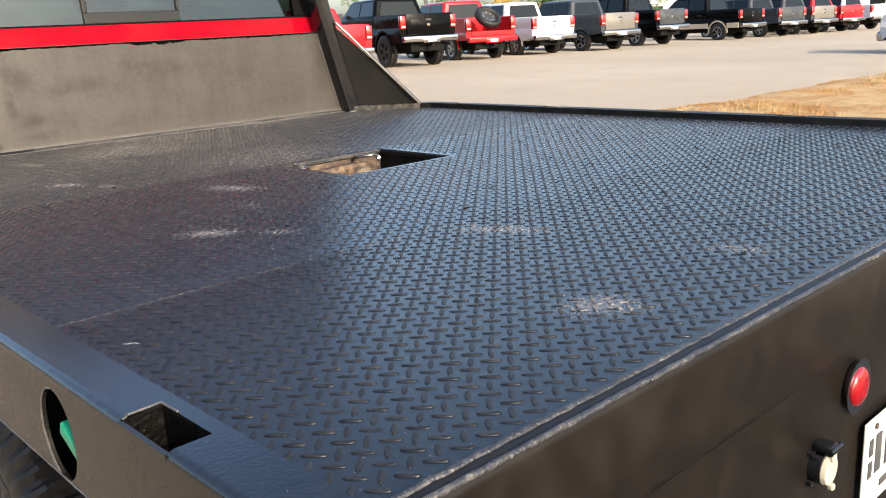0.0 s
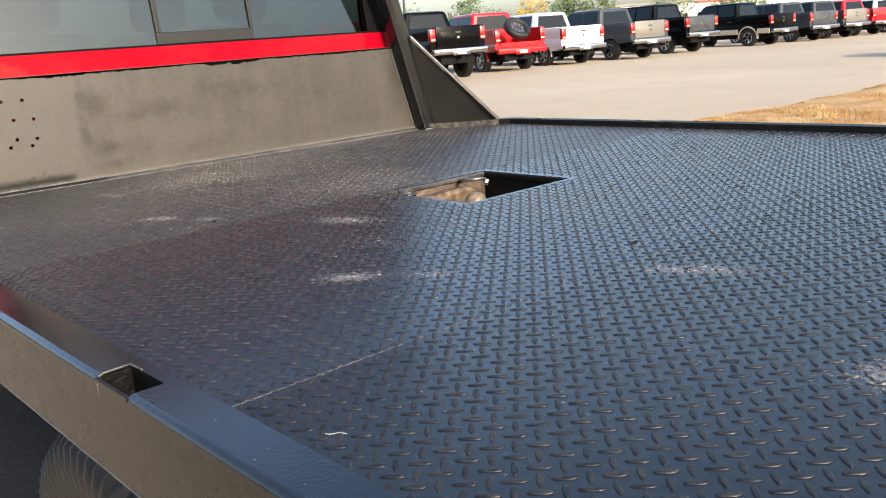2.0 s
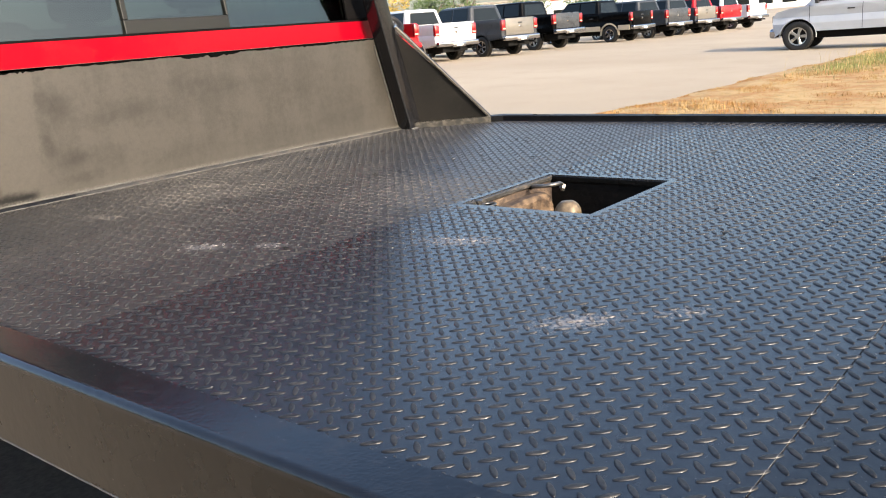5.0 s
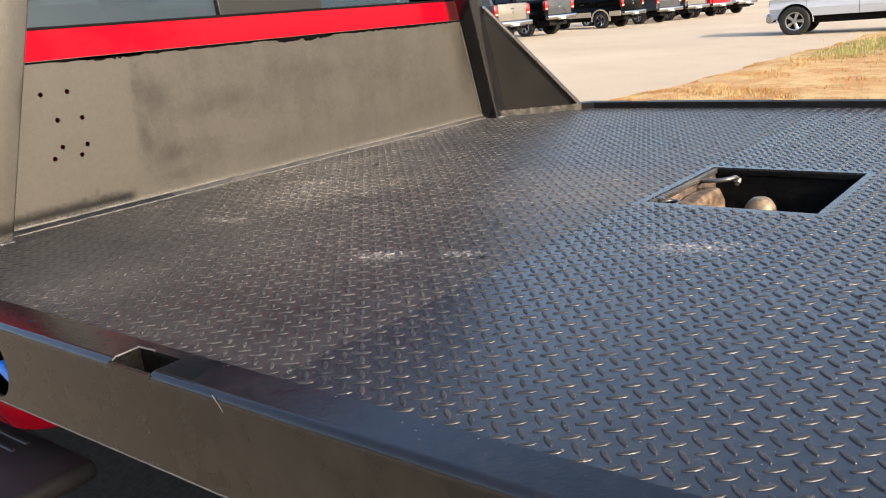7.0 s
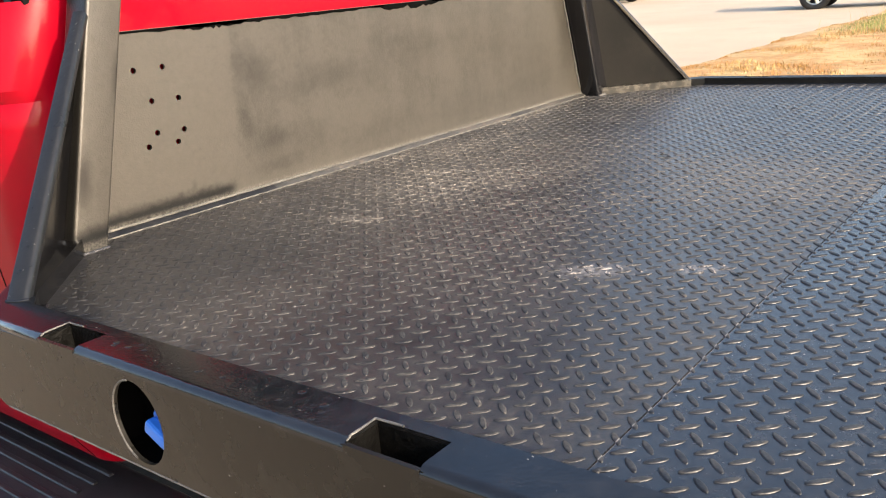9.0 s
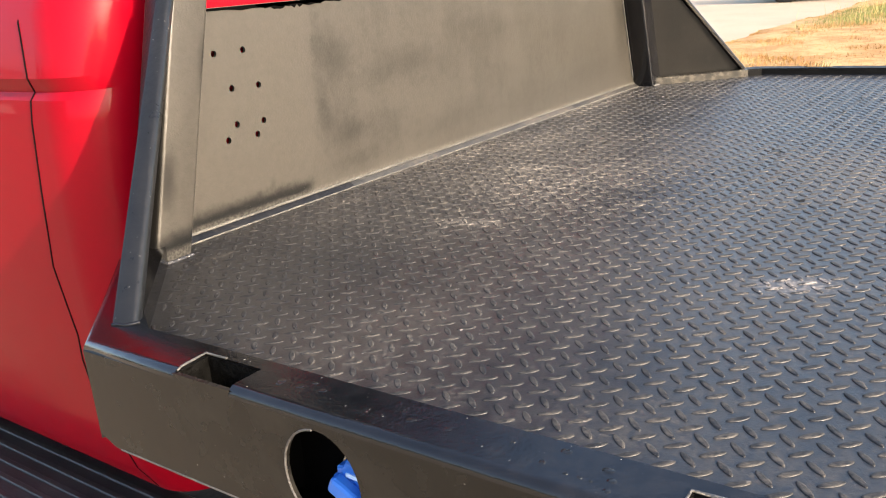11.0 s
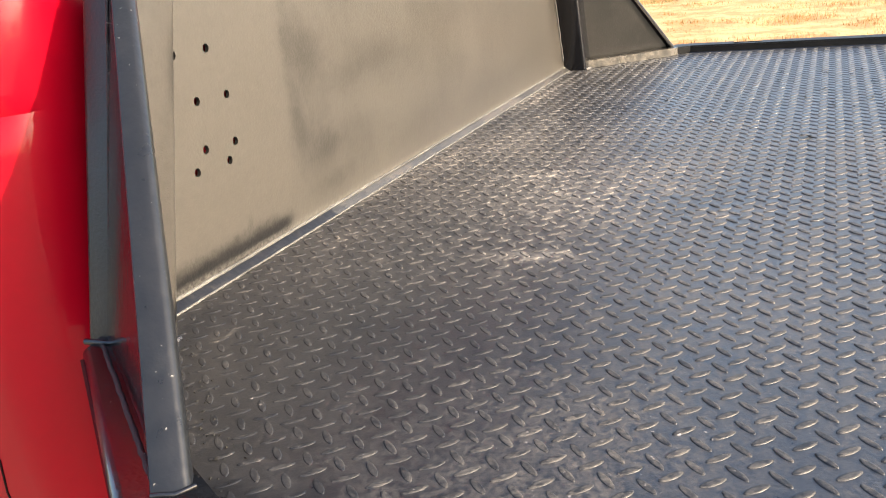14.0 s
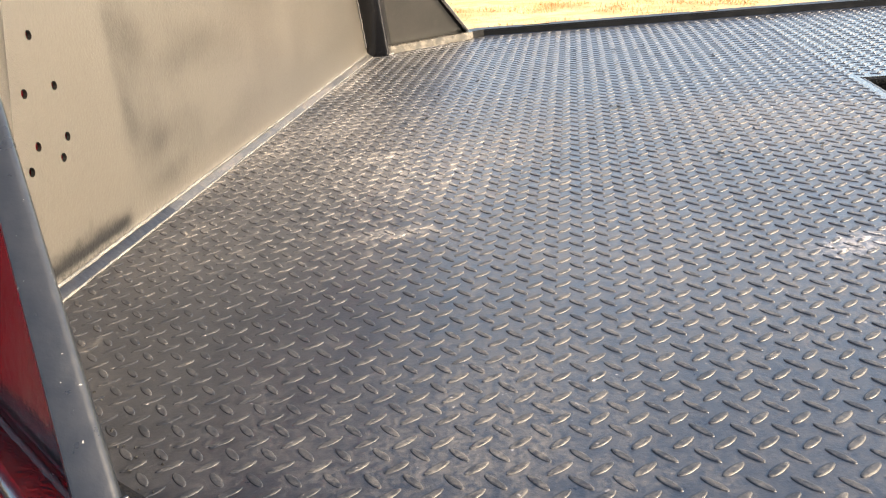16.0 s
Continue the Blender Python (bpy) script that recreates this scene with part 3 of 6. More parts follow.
def outline_plate(outer, holes, thick, m):
    """A flat plate cut to an outline with holes, all in its own xy plane, its top at z = 0, laid by m."""
    bm = bmesh.new()
    edges = []
    for loop in (outer, *holes):
        vs = [bm.verts.new((x, y, 0)) for x, y in loop]
        edges += [bm.edges.new((a, b)) for a, b in zip(vs, vs[1:] + vs[:1])]
    bmesh.ops.triangle_fill(bm, edges=edges, use_beauty=True, normal=(0, 0, 1))
    bmesh.ops.recalc_face_normals(bm, faces=bm.faces)
    if bm.faces and sum(f.normal.z for f in bm.faces) < 0:
        bmesh.ops.reverse_faces(bm, faces=bm.faces)
    back = bmesh.ops.extrude_face_region(bm, geom=list(bm.faces))
    bmesh.ops.translate(bm, vec=(0, 0, -thick), verts=[g for g in back["geom"] if isinstance(g, bmesh.types.BMVert)])
    bmesh.ops.recalc_face_normals(bm, faces=bm.faces)
    bmesh.ops.transform(bm, matrix=m, verts=bm.verts)
    return bm


def rect(x0, x1, y0, y1):
    return [(x0, y0), (x1, y0), (x1, y1), (x0, y1)]


def ellipse(cx, cy, rx, ry, n=32):
    return [(cx + rx * math.cos(2 * math.pi * k / n), cy + ry * math.sin(2 * math.pi * k / n)) for k in range(n)]


def loft(sections, close=True, cap=True):
    """Skin a list of rings with the same number of points."""
    bm = bmesh.new()
    rings = [[bm.verts.new(p) for p in s] for s in sections]
    for u, v in zip(rings, rings[1:]):
        n = len(u)
        for k in range(n if close else n - 1):
            bm.faces.new((u[k], u[(k + 1) % n], v[(k + 1) % n], v[k]))
    if cap:
        bm.faces.new(rings[0][::-1])
        bm.faces.new(rings[-1])
    bmesh.ops.recalc_face_normals(bm, faces=bm.faces)
    return bm


def round_rect(x0, x1, y0, y1, r, z, n=6):
    pts = []
    for cx, cy, a in ((x1 - r, y1 - r, 0), (x0 + r, y1 - r, 90), (x0 + r, y0 + r, 180), (x1 - r, y0 + r, 270)):
        pts += [(cx + r * math.cos(radians(a + 90 * k / n)), cy + r * math.sin(radians(a + 90 * k / n)), z) for k in range(n + 1)]
    return pts


def smooth_by_angle(ob, degrees=35):
    ob.data.shade_smooth()
    ob.data.set_sharp_from_angle(angle=radians(degrees))
    return ob


# ---- ground ----


def lot_z(x, y):
    """The lot falls gently to one side and rises towards the parked row."""
    return -0.03 - 0.0077 * (min(max(x, 0), 60)) + 0.0165 * min(max(y - 1, -6), 30)


bm = bmesh.new()
steps = [-450, -200, -100, -50, -20, -5, 0, 5, 10, 15, 20, 25, 30, 31, 40, 50, 60, 80, 120, 200, 450]
rows = [[bm.verts.new((x, y, lot_z(x, y))) for y in steps] for x in steps]
for a, c in zip(rows, rows[1:]):
    for j in range(len(steps) - 1):
        bm.faces.new((a[j], c[j], c[j + 1], a[j + 1]))
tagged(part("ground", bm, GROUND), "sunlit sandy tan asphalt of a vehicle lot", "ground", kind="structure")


def grass_edge(x):
    return 6.92 + 0.07 * math.sin(x * 0.8) + 0.05 * math.sin(x * 2.3 + 1) + 0.03 * math.sin(x * 6.1) - 0.012 * (x - 11)


bm = bmesh.new()
rows = []
for i in range(90):
    x = 7.0 + i * 0.6
    rows.append([bm.verts.new((x, grass_edge(x) - (0.02 if j == 0 else 0.12 + (j - 1) ** 1.5 * 0.35), 0)) for j in range(22)])
    for j, v in enumerate(rows[-1]):
        v.co.z = lot_z(v.co.x, v.co.y) + (0.004 if j == 0 else 0.016 if j == 1 else 0.045 + 0.04 * noise.noise((x * 0.5, j * 0.7, 0)))
for a, b in zip(rows, rows[1:]):
    for j in range(21):
        bm.faces.new((a[j], a[j + 1], b[j + 1], b[j]))
bmesh.ops.recalc_face_normals(bm, faces=bm.faces)
tagged(part("grass_verge", bm, GRASS, smooth=True), "dry golden grass verge beside the lot", "verge", kind="structure")


def blades(name, count, material, region, tall, label, seed, thin=1.0):
    rng = random.Random(seed)
    verts, faces = [], []
    for _ in range(count):
        x, y = region(rng)
        h = tall * rng.uniform(0.35, 1.0) * min(1.0, 0.3 + max(0.0, grass_edge(x) - y) * 0.7)
        a, lean, w = rng.uniform(0, 6.283), rng.uniform(0.1, 0.7) * h, rng.uniform(0.004, 0.010) * thin
        dx, dy = math.cos(a), math.sin(a)
        n, g = len(verts), lot_z(x, y)
        mx, my = x + dx * lean * 0.35, y + dy * lean * 0.35
        verts += [(x - dy * w, y + dx * w, g), (x + dy * w, y - dx * w, g), (mx - dy * w * 0.7, my + dx * w * 0.7, g + h * 0.6), (mx + dy * w * 0.7, my - dx * w * 0.7, g + h * 0.6), (x + dx * lean, y + dy * lean, g + h)]
        faces += [(n, n + 1, n + 3, n + 2), (n + 2, n + 3, n + 4)]
    me = bpy.data.meshes.new(name)
    me.from_pydata(verts, [], faces)
    me.materials.append(material)
    return tagged(new(name, me), label, "grass", kind="stuff")


def verge_spot(rng):
    x = 8.5 + 26 * rng.random() ** 1.6
    return x, grass_edge(x) - 0.05 - 15 * rng.random() ** 1.5


def tuft_spot(rng):
    while True:
        x, y = verge_spot(rng)
        if noise.noise((x * 0.9, y * 0.9, 3.0)) > 0.08:
            return x, y


def weed_spot(rng):
    cx, cy = ((18.0, 5.6), (19.5, 5.6), (20.6, 5.4), (22.5, 5.2), (20.2, 4.4), (21.5, 6.0))[rng.randrange(6)]
    return rng.gauss(cx, 0.6), min(rng.gauss(cy, 0.45), 6.3)


blades("dry_grass", 110000, GRASS, verge_spot, 0.08, "short dry golden grass on the verge", 3, 0.6)
blades("tall_dry_grass", 60000, GRASS, tuft_spot, 0.115, "tufts of longer orange dry grass on the verge", 8, 0.7)
blades("straw_stalks", 130, STRAW, weed_spot, 0.60, "tall thin straw stalks standing in the dry grass", 5, 0.4)
blades("green_weeds", 3500, GRASSGREEN, weed_spot, 0.20, "tuft of green and yellow weeds in the dry grass", 4, 0.7)

# ---- the flatbed truck ----
XC = 1.245                    # middle of the truck
XL, RAIL_IN = 0.022, 0.083    # outer and inner edge of the near side rail
DECK_Z, RAIL_Z, RAIL_LOW = 1.0, 1.028, 0.905
REAR_Y, HEAD_Y = 0.345, 3.10
SEAM_A, SEAM_B = 1.03, 1.985
HATCH = (1.062, 1.424, 1.645, 1.965)
PITCH_X, PITCH_Y = 0.0318, 0.0293


def flip(x):
    return 2 * XC - x


truck = thing("flatbed_truck", "red pickup truck with a black tread-plate flatbed body", "truck", pose(XC, 1.6, 0))


def tpart(name, bm, material, parent=None, label="", smooth=None):
    """A part of the truck whose mesh was made in world places."""
    bmesh.ops.translate(bm, vec=(-XC, -1.6, 0), verts=bm.verts)
    ob = part(name, bm, material, parent or truck, label)
    if smooth:
        smooth_by_angle(ob, smooth)
    return ob


def weld_line(pts, r, seed, material=WELD, name="weld_bead", parent=None):
    """A wavy bead of weld along a line of points."""
    rng = random.Random(seed)
    out = []
    for a, b in zip(pts, pts[1:]):
        a, b = Vector(a), Vector(b)
        n = max(2, int((b - a).length / 0.012))
        for k in range(n):
            p = a.lerp(b, k / n)
            out.append(p + Vector((rng.uniform(-1, 1), rng.uniform(-1, 1), rng.uniform(-0.5, 0.5))) * r * 0.22)
    out.append(Vector(pts[-1]))
    bm = bmesh.new()
    tube(bm, out, r, 7)
    return tpart(name, bm, material, parent, smooth=80)


# deck plates with their raised lugs
LUG_SIDES = 12
LUG = []
for k in range(LUG_SIDES):
    a = 2 * math.pi * k / LUG_SIDES
    LUG.append((math.cos(a) * 0.0118, math.copysign(abs(math.sin(a)) ** 1.08, math.sin(a)) * 0.0036))
LUG_RINGS = ((1.0, 1.0, -0.15), (0.965, 0.88, 0.66), (0.91, 0.72, 0.96), (0.62, 0.36, 1.0))    # length, width, height


def lug_free(x, y):
    if HATCH[0] - 0.014 < x < HATCH[1] + 0.014 and HATCH[2] - 0.014 < y < HATCH[3] + 0.014:
        return False
    cut = 2.84 + (x - 0.11) * 1.18       # slanted front corners under the gussets
    cut2 = 2.84 + (flip(x) - 0.11) * 1.18
    return y < cut - 0.02 and y < cut2 - 0.02


def deck_plate(y0, y1, holes, corner, wobble):
    x0, x1 = RAIL_IN + 0.004, flip(RAIL_IN) - 0.004
    if corner:
        outer = [(x0, y0), (x1, y0), (x1, 2.83), (flip(0.345), y1), (0.345, y1), (x0, 2.83)]
    else:
        outer = rect(x0, x1, y0, y1)
    bm = outline_plate(outer, holes, 0.006, pose(0, 0, DECK_Z))
    rng = random.Random(int(y0 * 100))
    verts, faces = [], []
    for i in range(int((x1 - x0) / PITCH_X) + 2):
        for j in range(int((y1 - y0) / PITCH_Y) + 3):
            for half in (0, 1):
                x = 0.146 + (i - 2 + half / 2) * PITCH_X
                y = 2.515 + (math.floor((y0 - 2.515) / PITCH_Y) + j + half / 2) * PITCH_Y
                if not (x0 + 0.011 < x < x1 - 0.011 and y0 + (0.010 if y0 < 0.5 else 0.001) < y < y1 - (0.03 if y1 > 3 else 0.001) and lug_free(x, y)):
                    continue
                a = radians(45 if half == 0 else -45) + rng.uniform(-0.05, 0.05)
                c, s = math.cos(a), math.sin(a)
                worn = min(1.0, max(0.0, 0.12 + math.hypot(x - 0.20, y - 2.98) * 1.15))      # trodden and painted over by the corner
                h, l = 0.00110 * rng.uniform(0.82, 1.14) * (0.45 + 0.55 * worn), rng.uniform(0.94, 1.05)
                n, q = len(verts), LUG_SIDES
                for fu, fv, z in LUG_RINGS:
                    for u, v in LUG:
                        u, v = u * fu * l, v * fv
                        verts.append((x + u * c - v * s, y + u * s + v * c, DECK_Z + z * h))
                for r in range(0, q * 3, q):
                    faces += [(n + r + k, n + r + (k + 1) % q, n + r + q + (k + 1) % q, n + r + q + k) for k in range(q)]
                faces.append(tuple(n + 3 * q + k for k in range(q)))
    me = bpy.data.meshes.new("lugs")
    me.from_pydata(verts, [], faces)
    flat = len(bm.faces)
    bm.from_mesh(me)
    bpy.data.meshes.remove(me)
    bm.faces.ensure_lookup_table()
    for f in bm.faces[flat:]:
        f.smooth = len(f.verts) == 4
    bmesh.ops.translate(bm, vec=(-XC, -1.6, 0), verts=bm.verts)
    me = bpy.data.meshes.new("deck_plate")
    bm.to_mesh(me)
    bm.free()
    me.materials.append(DECK)
    ob = new("deck_plate", me)
    ob.parent = truck
    ob.matrix_parent_inverse = Matrix.Identity(4)
    ob.rotation_euler = [radians(w) for w in wobble] + [0]
    return tagged(ob, "black painted diamond tread plate with scuffs and dust")


deck_plate(REAR_Y + 0.022, SEAM_A - 0.0008, [], False, (0, 0))
deck_plate(SEAM_A + 0.0008, SEAM_B - 0.0008, [rect(*HATCH)], False, (0, 0))
deck_plate(SEAM_B + 0.0008, HEAD_Y + 0.02, [], True, (0, 0))
bm = bmesh.new()
box(bm, RAIL_IN, flip(RAIL_IN), REAR_Y + 0.03, HATCH[2] - 0.02, 0.90, 0.99)
box(bm, RAIL_IN, flip(RAIL_IN), HATCH[3] + 0.03, 2.80, 0.90, 0.99)
tpart("underframe", bm, DARKSTEEL, label="dark steel frame under the deck")


# side rails: a folded channel with stake pockets let into its top and filler holes in its face
POCKETS = [(0.532, 0.627), (1.089, 1.181), (2.077, 2.159), (2.588, 2.669)]
PX0, PX1 = 0.0275, 0.066
FILLERS = [(0.797, 0.957, 0.046, 0.052), (2.477, 0.962, 0.045, 0.050)]
FRONT_OUT = (0.250, 3.090)     # where the slanted front corner ends


def side_rail(mirror):
    fx = flip if mirror else (lambda x: x)
    k = -1 if mirror else 1
    top_z = RAIL_Z - 0.006 if mirror else RAIL_Z
    GLOSS = FARRAIL if mirror else RAILTOP
    rail = new("side_rail")
    rail.parent = truck
    tagged(rail, "glossy black folded steel side rail with stake pockets")
    R = 0.010
    top = [(RAIL_IN, REAR_Y + R), (RAIL_IN, 2.79), (0.115, 2.842), (0.348, 3.098), (0.352, 3.112), (FRONT_OUT[0] + 0.012, FRONT_OUT[1] - 0.004), (XL + R, 2.822)]
    for a, b in reversed(POCKETS):
        top += [(XL + R, b), (PX1, b), (PX1, a), (XL + R, a)]
    top.append((XL + R, REAR_Y + R))
    bm = outline_plate([(fx(x), y) for x, y in top], [], 0.004, pose(0, 0, top_z))
    tpart("rail_top", bm, GLOSS, rail)
    # rounded outer edge, swept along the side and the slanted corner
    ends = [REAR_Y] + [y for p in POCKETS for y in p]
    runs = [[((XL + R, a), (-1, 0)), ((XL + R, b), (-1, 0))] for a, b in zip(ends[0:-1:2], ends[1::2])]
    runs.append([((XL + R, ends[-1]), (-1, 0)), ((XL + R, 2.822), (-0.9, 0.42)), ((FRONT_OUT[0] + 0.012, FRONT_OUT[1] - 0.006), (-0.6, 0.8)), ((0.352, 3.104), (0, 1))])
    for path in runs:
        secs = []
        for (x, y), (nx, ny) in path:
            secs.append([(fx(x + nx * R * math.sin(radians(a))), y + ny * R * math.sin(radians(a)), top_z - R + R * math.cos(radians(a))) for a in range(0, 91, 15)])
        bm = loft(secs, close=False, cap=False)
        tpart("rail_edge", bm, FARRAIL if mirror else BLACK, rail, smooth=60)
    face = [(REAR_Y, RAIL_LOW), (2.800, RAIL_LOW), (2.826, RAIL_LOW + 0.012), (2.826, top_z - R), (REAR_Y, top_z - R)]
    ovals = [] if mirror else [ellipse(*f) for f in FILLERS]
    m = Matrix(((0, 0, -k, fx(XL)), (1, 0, 0, 0), (0, 1, 0, 0), (0, 0, 0, 1)))
    bm = outline_plate(face, ovals, 0.005, m)
    bmesh.ops.recalc_face_normals(bm, faces=bm.faces)
    tpart("rail_face", bm, (FARRAIL if mirror else RAILFACE), rail, "black rail face with a thin film of dust")
    # slanted corner face
    bm = bmesh.new()
    a, b = (XL, 2.826), FRONT_OUT
    q = [bm.verts.new(p) for p in ((fx(a[0]), a[1], RAIL_LOW + 0.005), (fx(b[0]), b[1], RAIL_LOW + 0.03), (fx(b[0]), b[1], top_z - R), (fx(a[0]), a[1], top_z - R))]
    f = bm.faces.new(q)
    out = bmesh.ops.extrude_face_region(bm, geom=[f])
    bmesh.ops.translate(bm, vec=(k * 0.004, -0.003, 0), verts=[g for g in out["geom"] if isinstance(g, bmesh.types.BMVert)])
    bmesh.ops.recalc_face_normals(bm, faces=bm.faces)
    tpart("corner_face", bm, GLOSS, rail)
    # inner upstand of the rail, down to the deck
    bm = bmesh.new()
    x0, x1 = sorted((fx(RAIL_IN - 0.003), fx(RAIL_IN + 0.001)))
    box(bm, x0, x1, REAR_Y + R, 2.79, 0.985, top_z - 0.0042)
    tpart("rail_upstand", bm, GLOSS, rail)
    walls = [(RAIL_IN, 2.789), (0.115, 2.842), (0.348, 3.098)]
    bm = loft([[(fx(x + dx), y, z) for dx, z in ((0.0, 0.985), (0.0, top_z - 0.0042), (-0.004, top_z - 0.0042), (-0.004, 0.985))] for x, y in walls])
    tpart("corner_upstand", bm, GLOSS, rail)
    for a, b in POCKETS:
        bm = bmesh.new()
        x0, x1 = sorted((fx(PX0), fx(PX1)))
        z0, z1, w = RAIL_LOW + 0.004, top_z - 0.004, 0.004
        for c in ((x0 - w, x0, a - w, b + w), (x1, x1 + w, a - w, b + w), (x0, x1, a - w, a), (x0, x1, b, b + w)):
            box(bm, *c, z0, z1)
        tpart("stake_pocket", bm, POCKET, rail)
        bm = bmesh.new()
        x0, x1 = sorted((fx(XL), fx(XL + 0.0050)))
        box(bm, x0, x1, a, b, top_z - R, top_z - 0.003)
        tpart("pocket_lip", bm, FARRAIL if mirror else RAILFACE, rail)
        if not mirror:
            weld_line([(XL + 0.006, b + 0.001, top_z - 0.003), (PX0 + 0.006, b + 0.001, top_z - 0.0005), (PX1, b + 0.001, top_z + 0.0005), (PX1 + 0.001, b - 0.030, top_z + 0.0003)], 0.0013, int(a * 100), WELD, "bright_edge", rail)
    return rail


near_rail = side_rail(False)
side_rail(True)
weld_line([(RAIL_IN + 0.004, 0.40, DECK_Z), (RAIL_IN + 0.004, 2.79, DECK_Z), (0.128, 2.85, DECK_Z)], 0.0034, 11, CRUSTBEAD)
weld_line([(flip(RAIL_IN) - 0.004, 0.40, DECK_Z), (flip(RAIL_IN) - 0.004, 2.79, DECK_Z)], 0.0035, 12, BLACK)

# bare metal glinting round the filler holes and along the foot of the rail
for cy, cz, ry, rz in FILLERS:
    bm = bmesh.new()
    tube(bm, [(XL - 0.0002, cy + ry * math.cos(radians(a)), cz + rz * math.sin(radians(a))) for a in range(-70, 95, 11)], 0.0011, 6)
    tpart("hole_edge", bm, WELD, near_rail, "bare metal edge of the filler hole")
weld_line([(XL, 0.36, RAIL_LOW), (XL, 2.79, RAIL_LOW)], 0.0012, 61, WELD, "foot_edge", near_rail)

# short bright scratches in the rail's paint
for pts in ([(0.0218, 1.9630, 1.0260), (0.0216, 1.9545, 1.0180), (0.0218, 1.9490, 1.0100)], [(0.0218, 1.1730, 1.0210), (0.0216, 1.1715, 1.0145), (0.0218, 1.1730, 1.0080)]):
    bm = bmesh.new()
    tube(bm, pts, 0.0005, 5)
    tpart("paint_scratch", bm, WELD, near_rail, "short bright scratch in the paint")

# dried drops on the rail top
rng = random.Random(52)
for k in range(18):
    r, y = rng.uniform(0.0012, 0.0040), rng.uniform(2.20, 2.57)
    x = rng.uniform(XL + 0.016, RAIL_IN - 0.012)
    bm = loft([[(x + r * f * math.cos(a), y + 1.25 * r * f * math.sin(a), RAIL_Z + z) for a in [2 * math.pi * j / 14 for j in range(14)]] for f, z in ((1.0, 0.0), (0.86, 0.0005), (0.55, 0.0006))])
    tpart("paint_drop", bm, DROP, near_rail, smooth=50)

# filler caps behind the holes in the near rail
def filler_cap(m, r, depth, material, label):
    """A knurled screw cap with a raised grip across it; its outer face looks along -z of m."""
    gear = [(r + (0.0028 if k % 4 < 2 else 0.0)) for k in range(56)]
    ring = lambda f, z: [tuple(m @ Vector((f * g * math.cos(2 * math.pi * k / 56), f * g * math.sin(2 * math.pi * k / 56), z))) for k, g in enumerate(gear)]
    cap = tpart("filler_cap", loft([ring(1.0, depth / 2), ring(1.0, -depth / 2 + 0.002), ring(0.93, -depth / 2)]), material, near_rail, label, 40)
    bm = bmesh.new()
    box(bm, -0.009, 0.009, -0.027, 0.027, -depth / 2 - 0.014, -depth / 2 + 0.001, 0.004, 2, m @ pose(0, 0, 0, 0, 0, 25))
    bmesh.ops.translate(bm, vec=(-XC, -1.6, 0), verts=bm.verts)
    part("grip", bm, material, cap)
    return cap


m = pose(XL + 0.030, 2.452, 0.945, 0, 90, 0)
cap = filler_cap(m, 0.030, 0.022, BLUECAP, "blue plastic fluid filler cap")
for dx, dy, w, h in ((-0.017, 0.006, 0.004, 0.014), (-0.017, -0.010, 0.004, 0.009), (0.016, 0.010, 0.006, 0.006), (0.016, -0.008, 0.004, 0.012)):
    bm = bmesh.new()
    box(bm, dx - w / 2, dx + w / 2, dy - h / 2, dy + h / 2, -0.0125, -0.0108, 0, 1, m)
    bmesh.ops.translate(bm, vec=(-XC, -1.6, 0), verts=bm.verts)
    part("cap_print", bm, BLUEPRINT, cap)
filler_cap(pose(XL + 0.027, 0.772, 0.954, 0, 90, 0), 0.024, 0.024, GREENCAP, "green plastic fuel filler cap")
# black box behind each hole paints in the shade of the cavity
for y in (2.477, 0.797):
    bm = bmesh.new()
    box(bm, XL + 0.054, XL + 0.058, y - 0.085, y + 0.085, 0.90, 1.015)
    box(bm, XL + 0.008, XL + 0.054, y - 0.085, y + 0.085, 0.900, 0.904)
    for end in (y - 0.085, y + 0.081):
        box(bm, XL + 0.008, XL + 0.054, end, end + 0.004, 0.904, 1.015)
    tpart("filler_shade_box", bm, VOID, near_rail)
bm = bmesh.new()
tube(bm, [(XL + 0.04, 2.50, 0.93), (XL + 0.045, 2.47, 1.0), (XL + 0.05, 2.44, 1.02)], 0.0015, 6)
tpart("strap", bm, STEEL, near_rail)

# rear: rolled edge, skirt, lamp, socket, plate
R = 0.012
secs = []
for x in (XL + 0.004, flip(XL) - 0.004):
    secs.append([(x, REAR_Y + 0.022, DECK_Z + 0.003)] + [(x, REAR_Y + R - R * math.sin(radians(a)), DECK_Z + 0.003 - R + R * math.cos(radians(a))) for a in range(0, 91, 15)] + [(x, REAR_Y, 0.885), (x, REAR_Y + 0.009, 0.872), (x, REAR_Y + 0.009, 0.50), (x, REAR_Y + 0.014, 0.50), (x, REAR_Y + 0.022, 0.98)])
bm = loft(secs)
skirt = tpart("rear_skirt", bm, SKIRT, None, "black painted steel rear skirt with a pressed crease", 40)
weld_line([(RAIL_IN + 0.01, REAR_Y + 0.022, DECK_Z + 0.002), (flip(RAIL_IN) - 0.01, REAR_Y + 0.022, DECK_Z + 0.002)], 0.0042, 21, BEAD, "rear_weld_bead")
weld_line([(RAIL_IN - 0.03, REAR_Y + 0.004, DECK_Z + 0.001), (flip(RAIL_IN) + 0.03, REAR_Y + 0.004, DECK_Z + 0.001)], 0.0036, 22, BEAD, "rear_edge_bead")

# a scraped crease runs aslant over the skirt
bm = bmesh.new()
tube(bm, [(0.462, REAR_Y + 0.0084, 0.866), (0.711, REAR_Y + 0.0085, 0.865), (0.960, REAR_Y + 0.0088, 0.865)], 0.0008, 6)
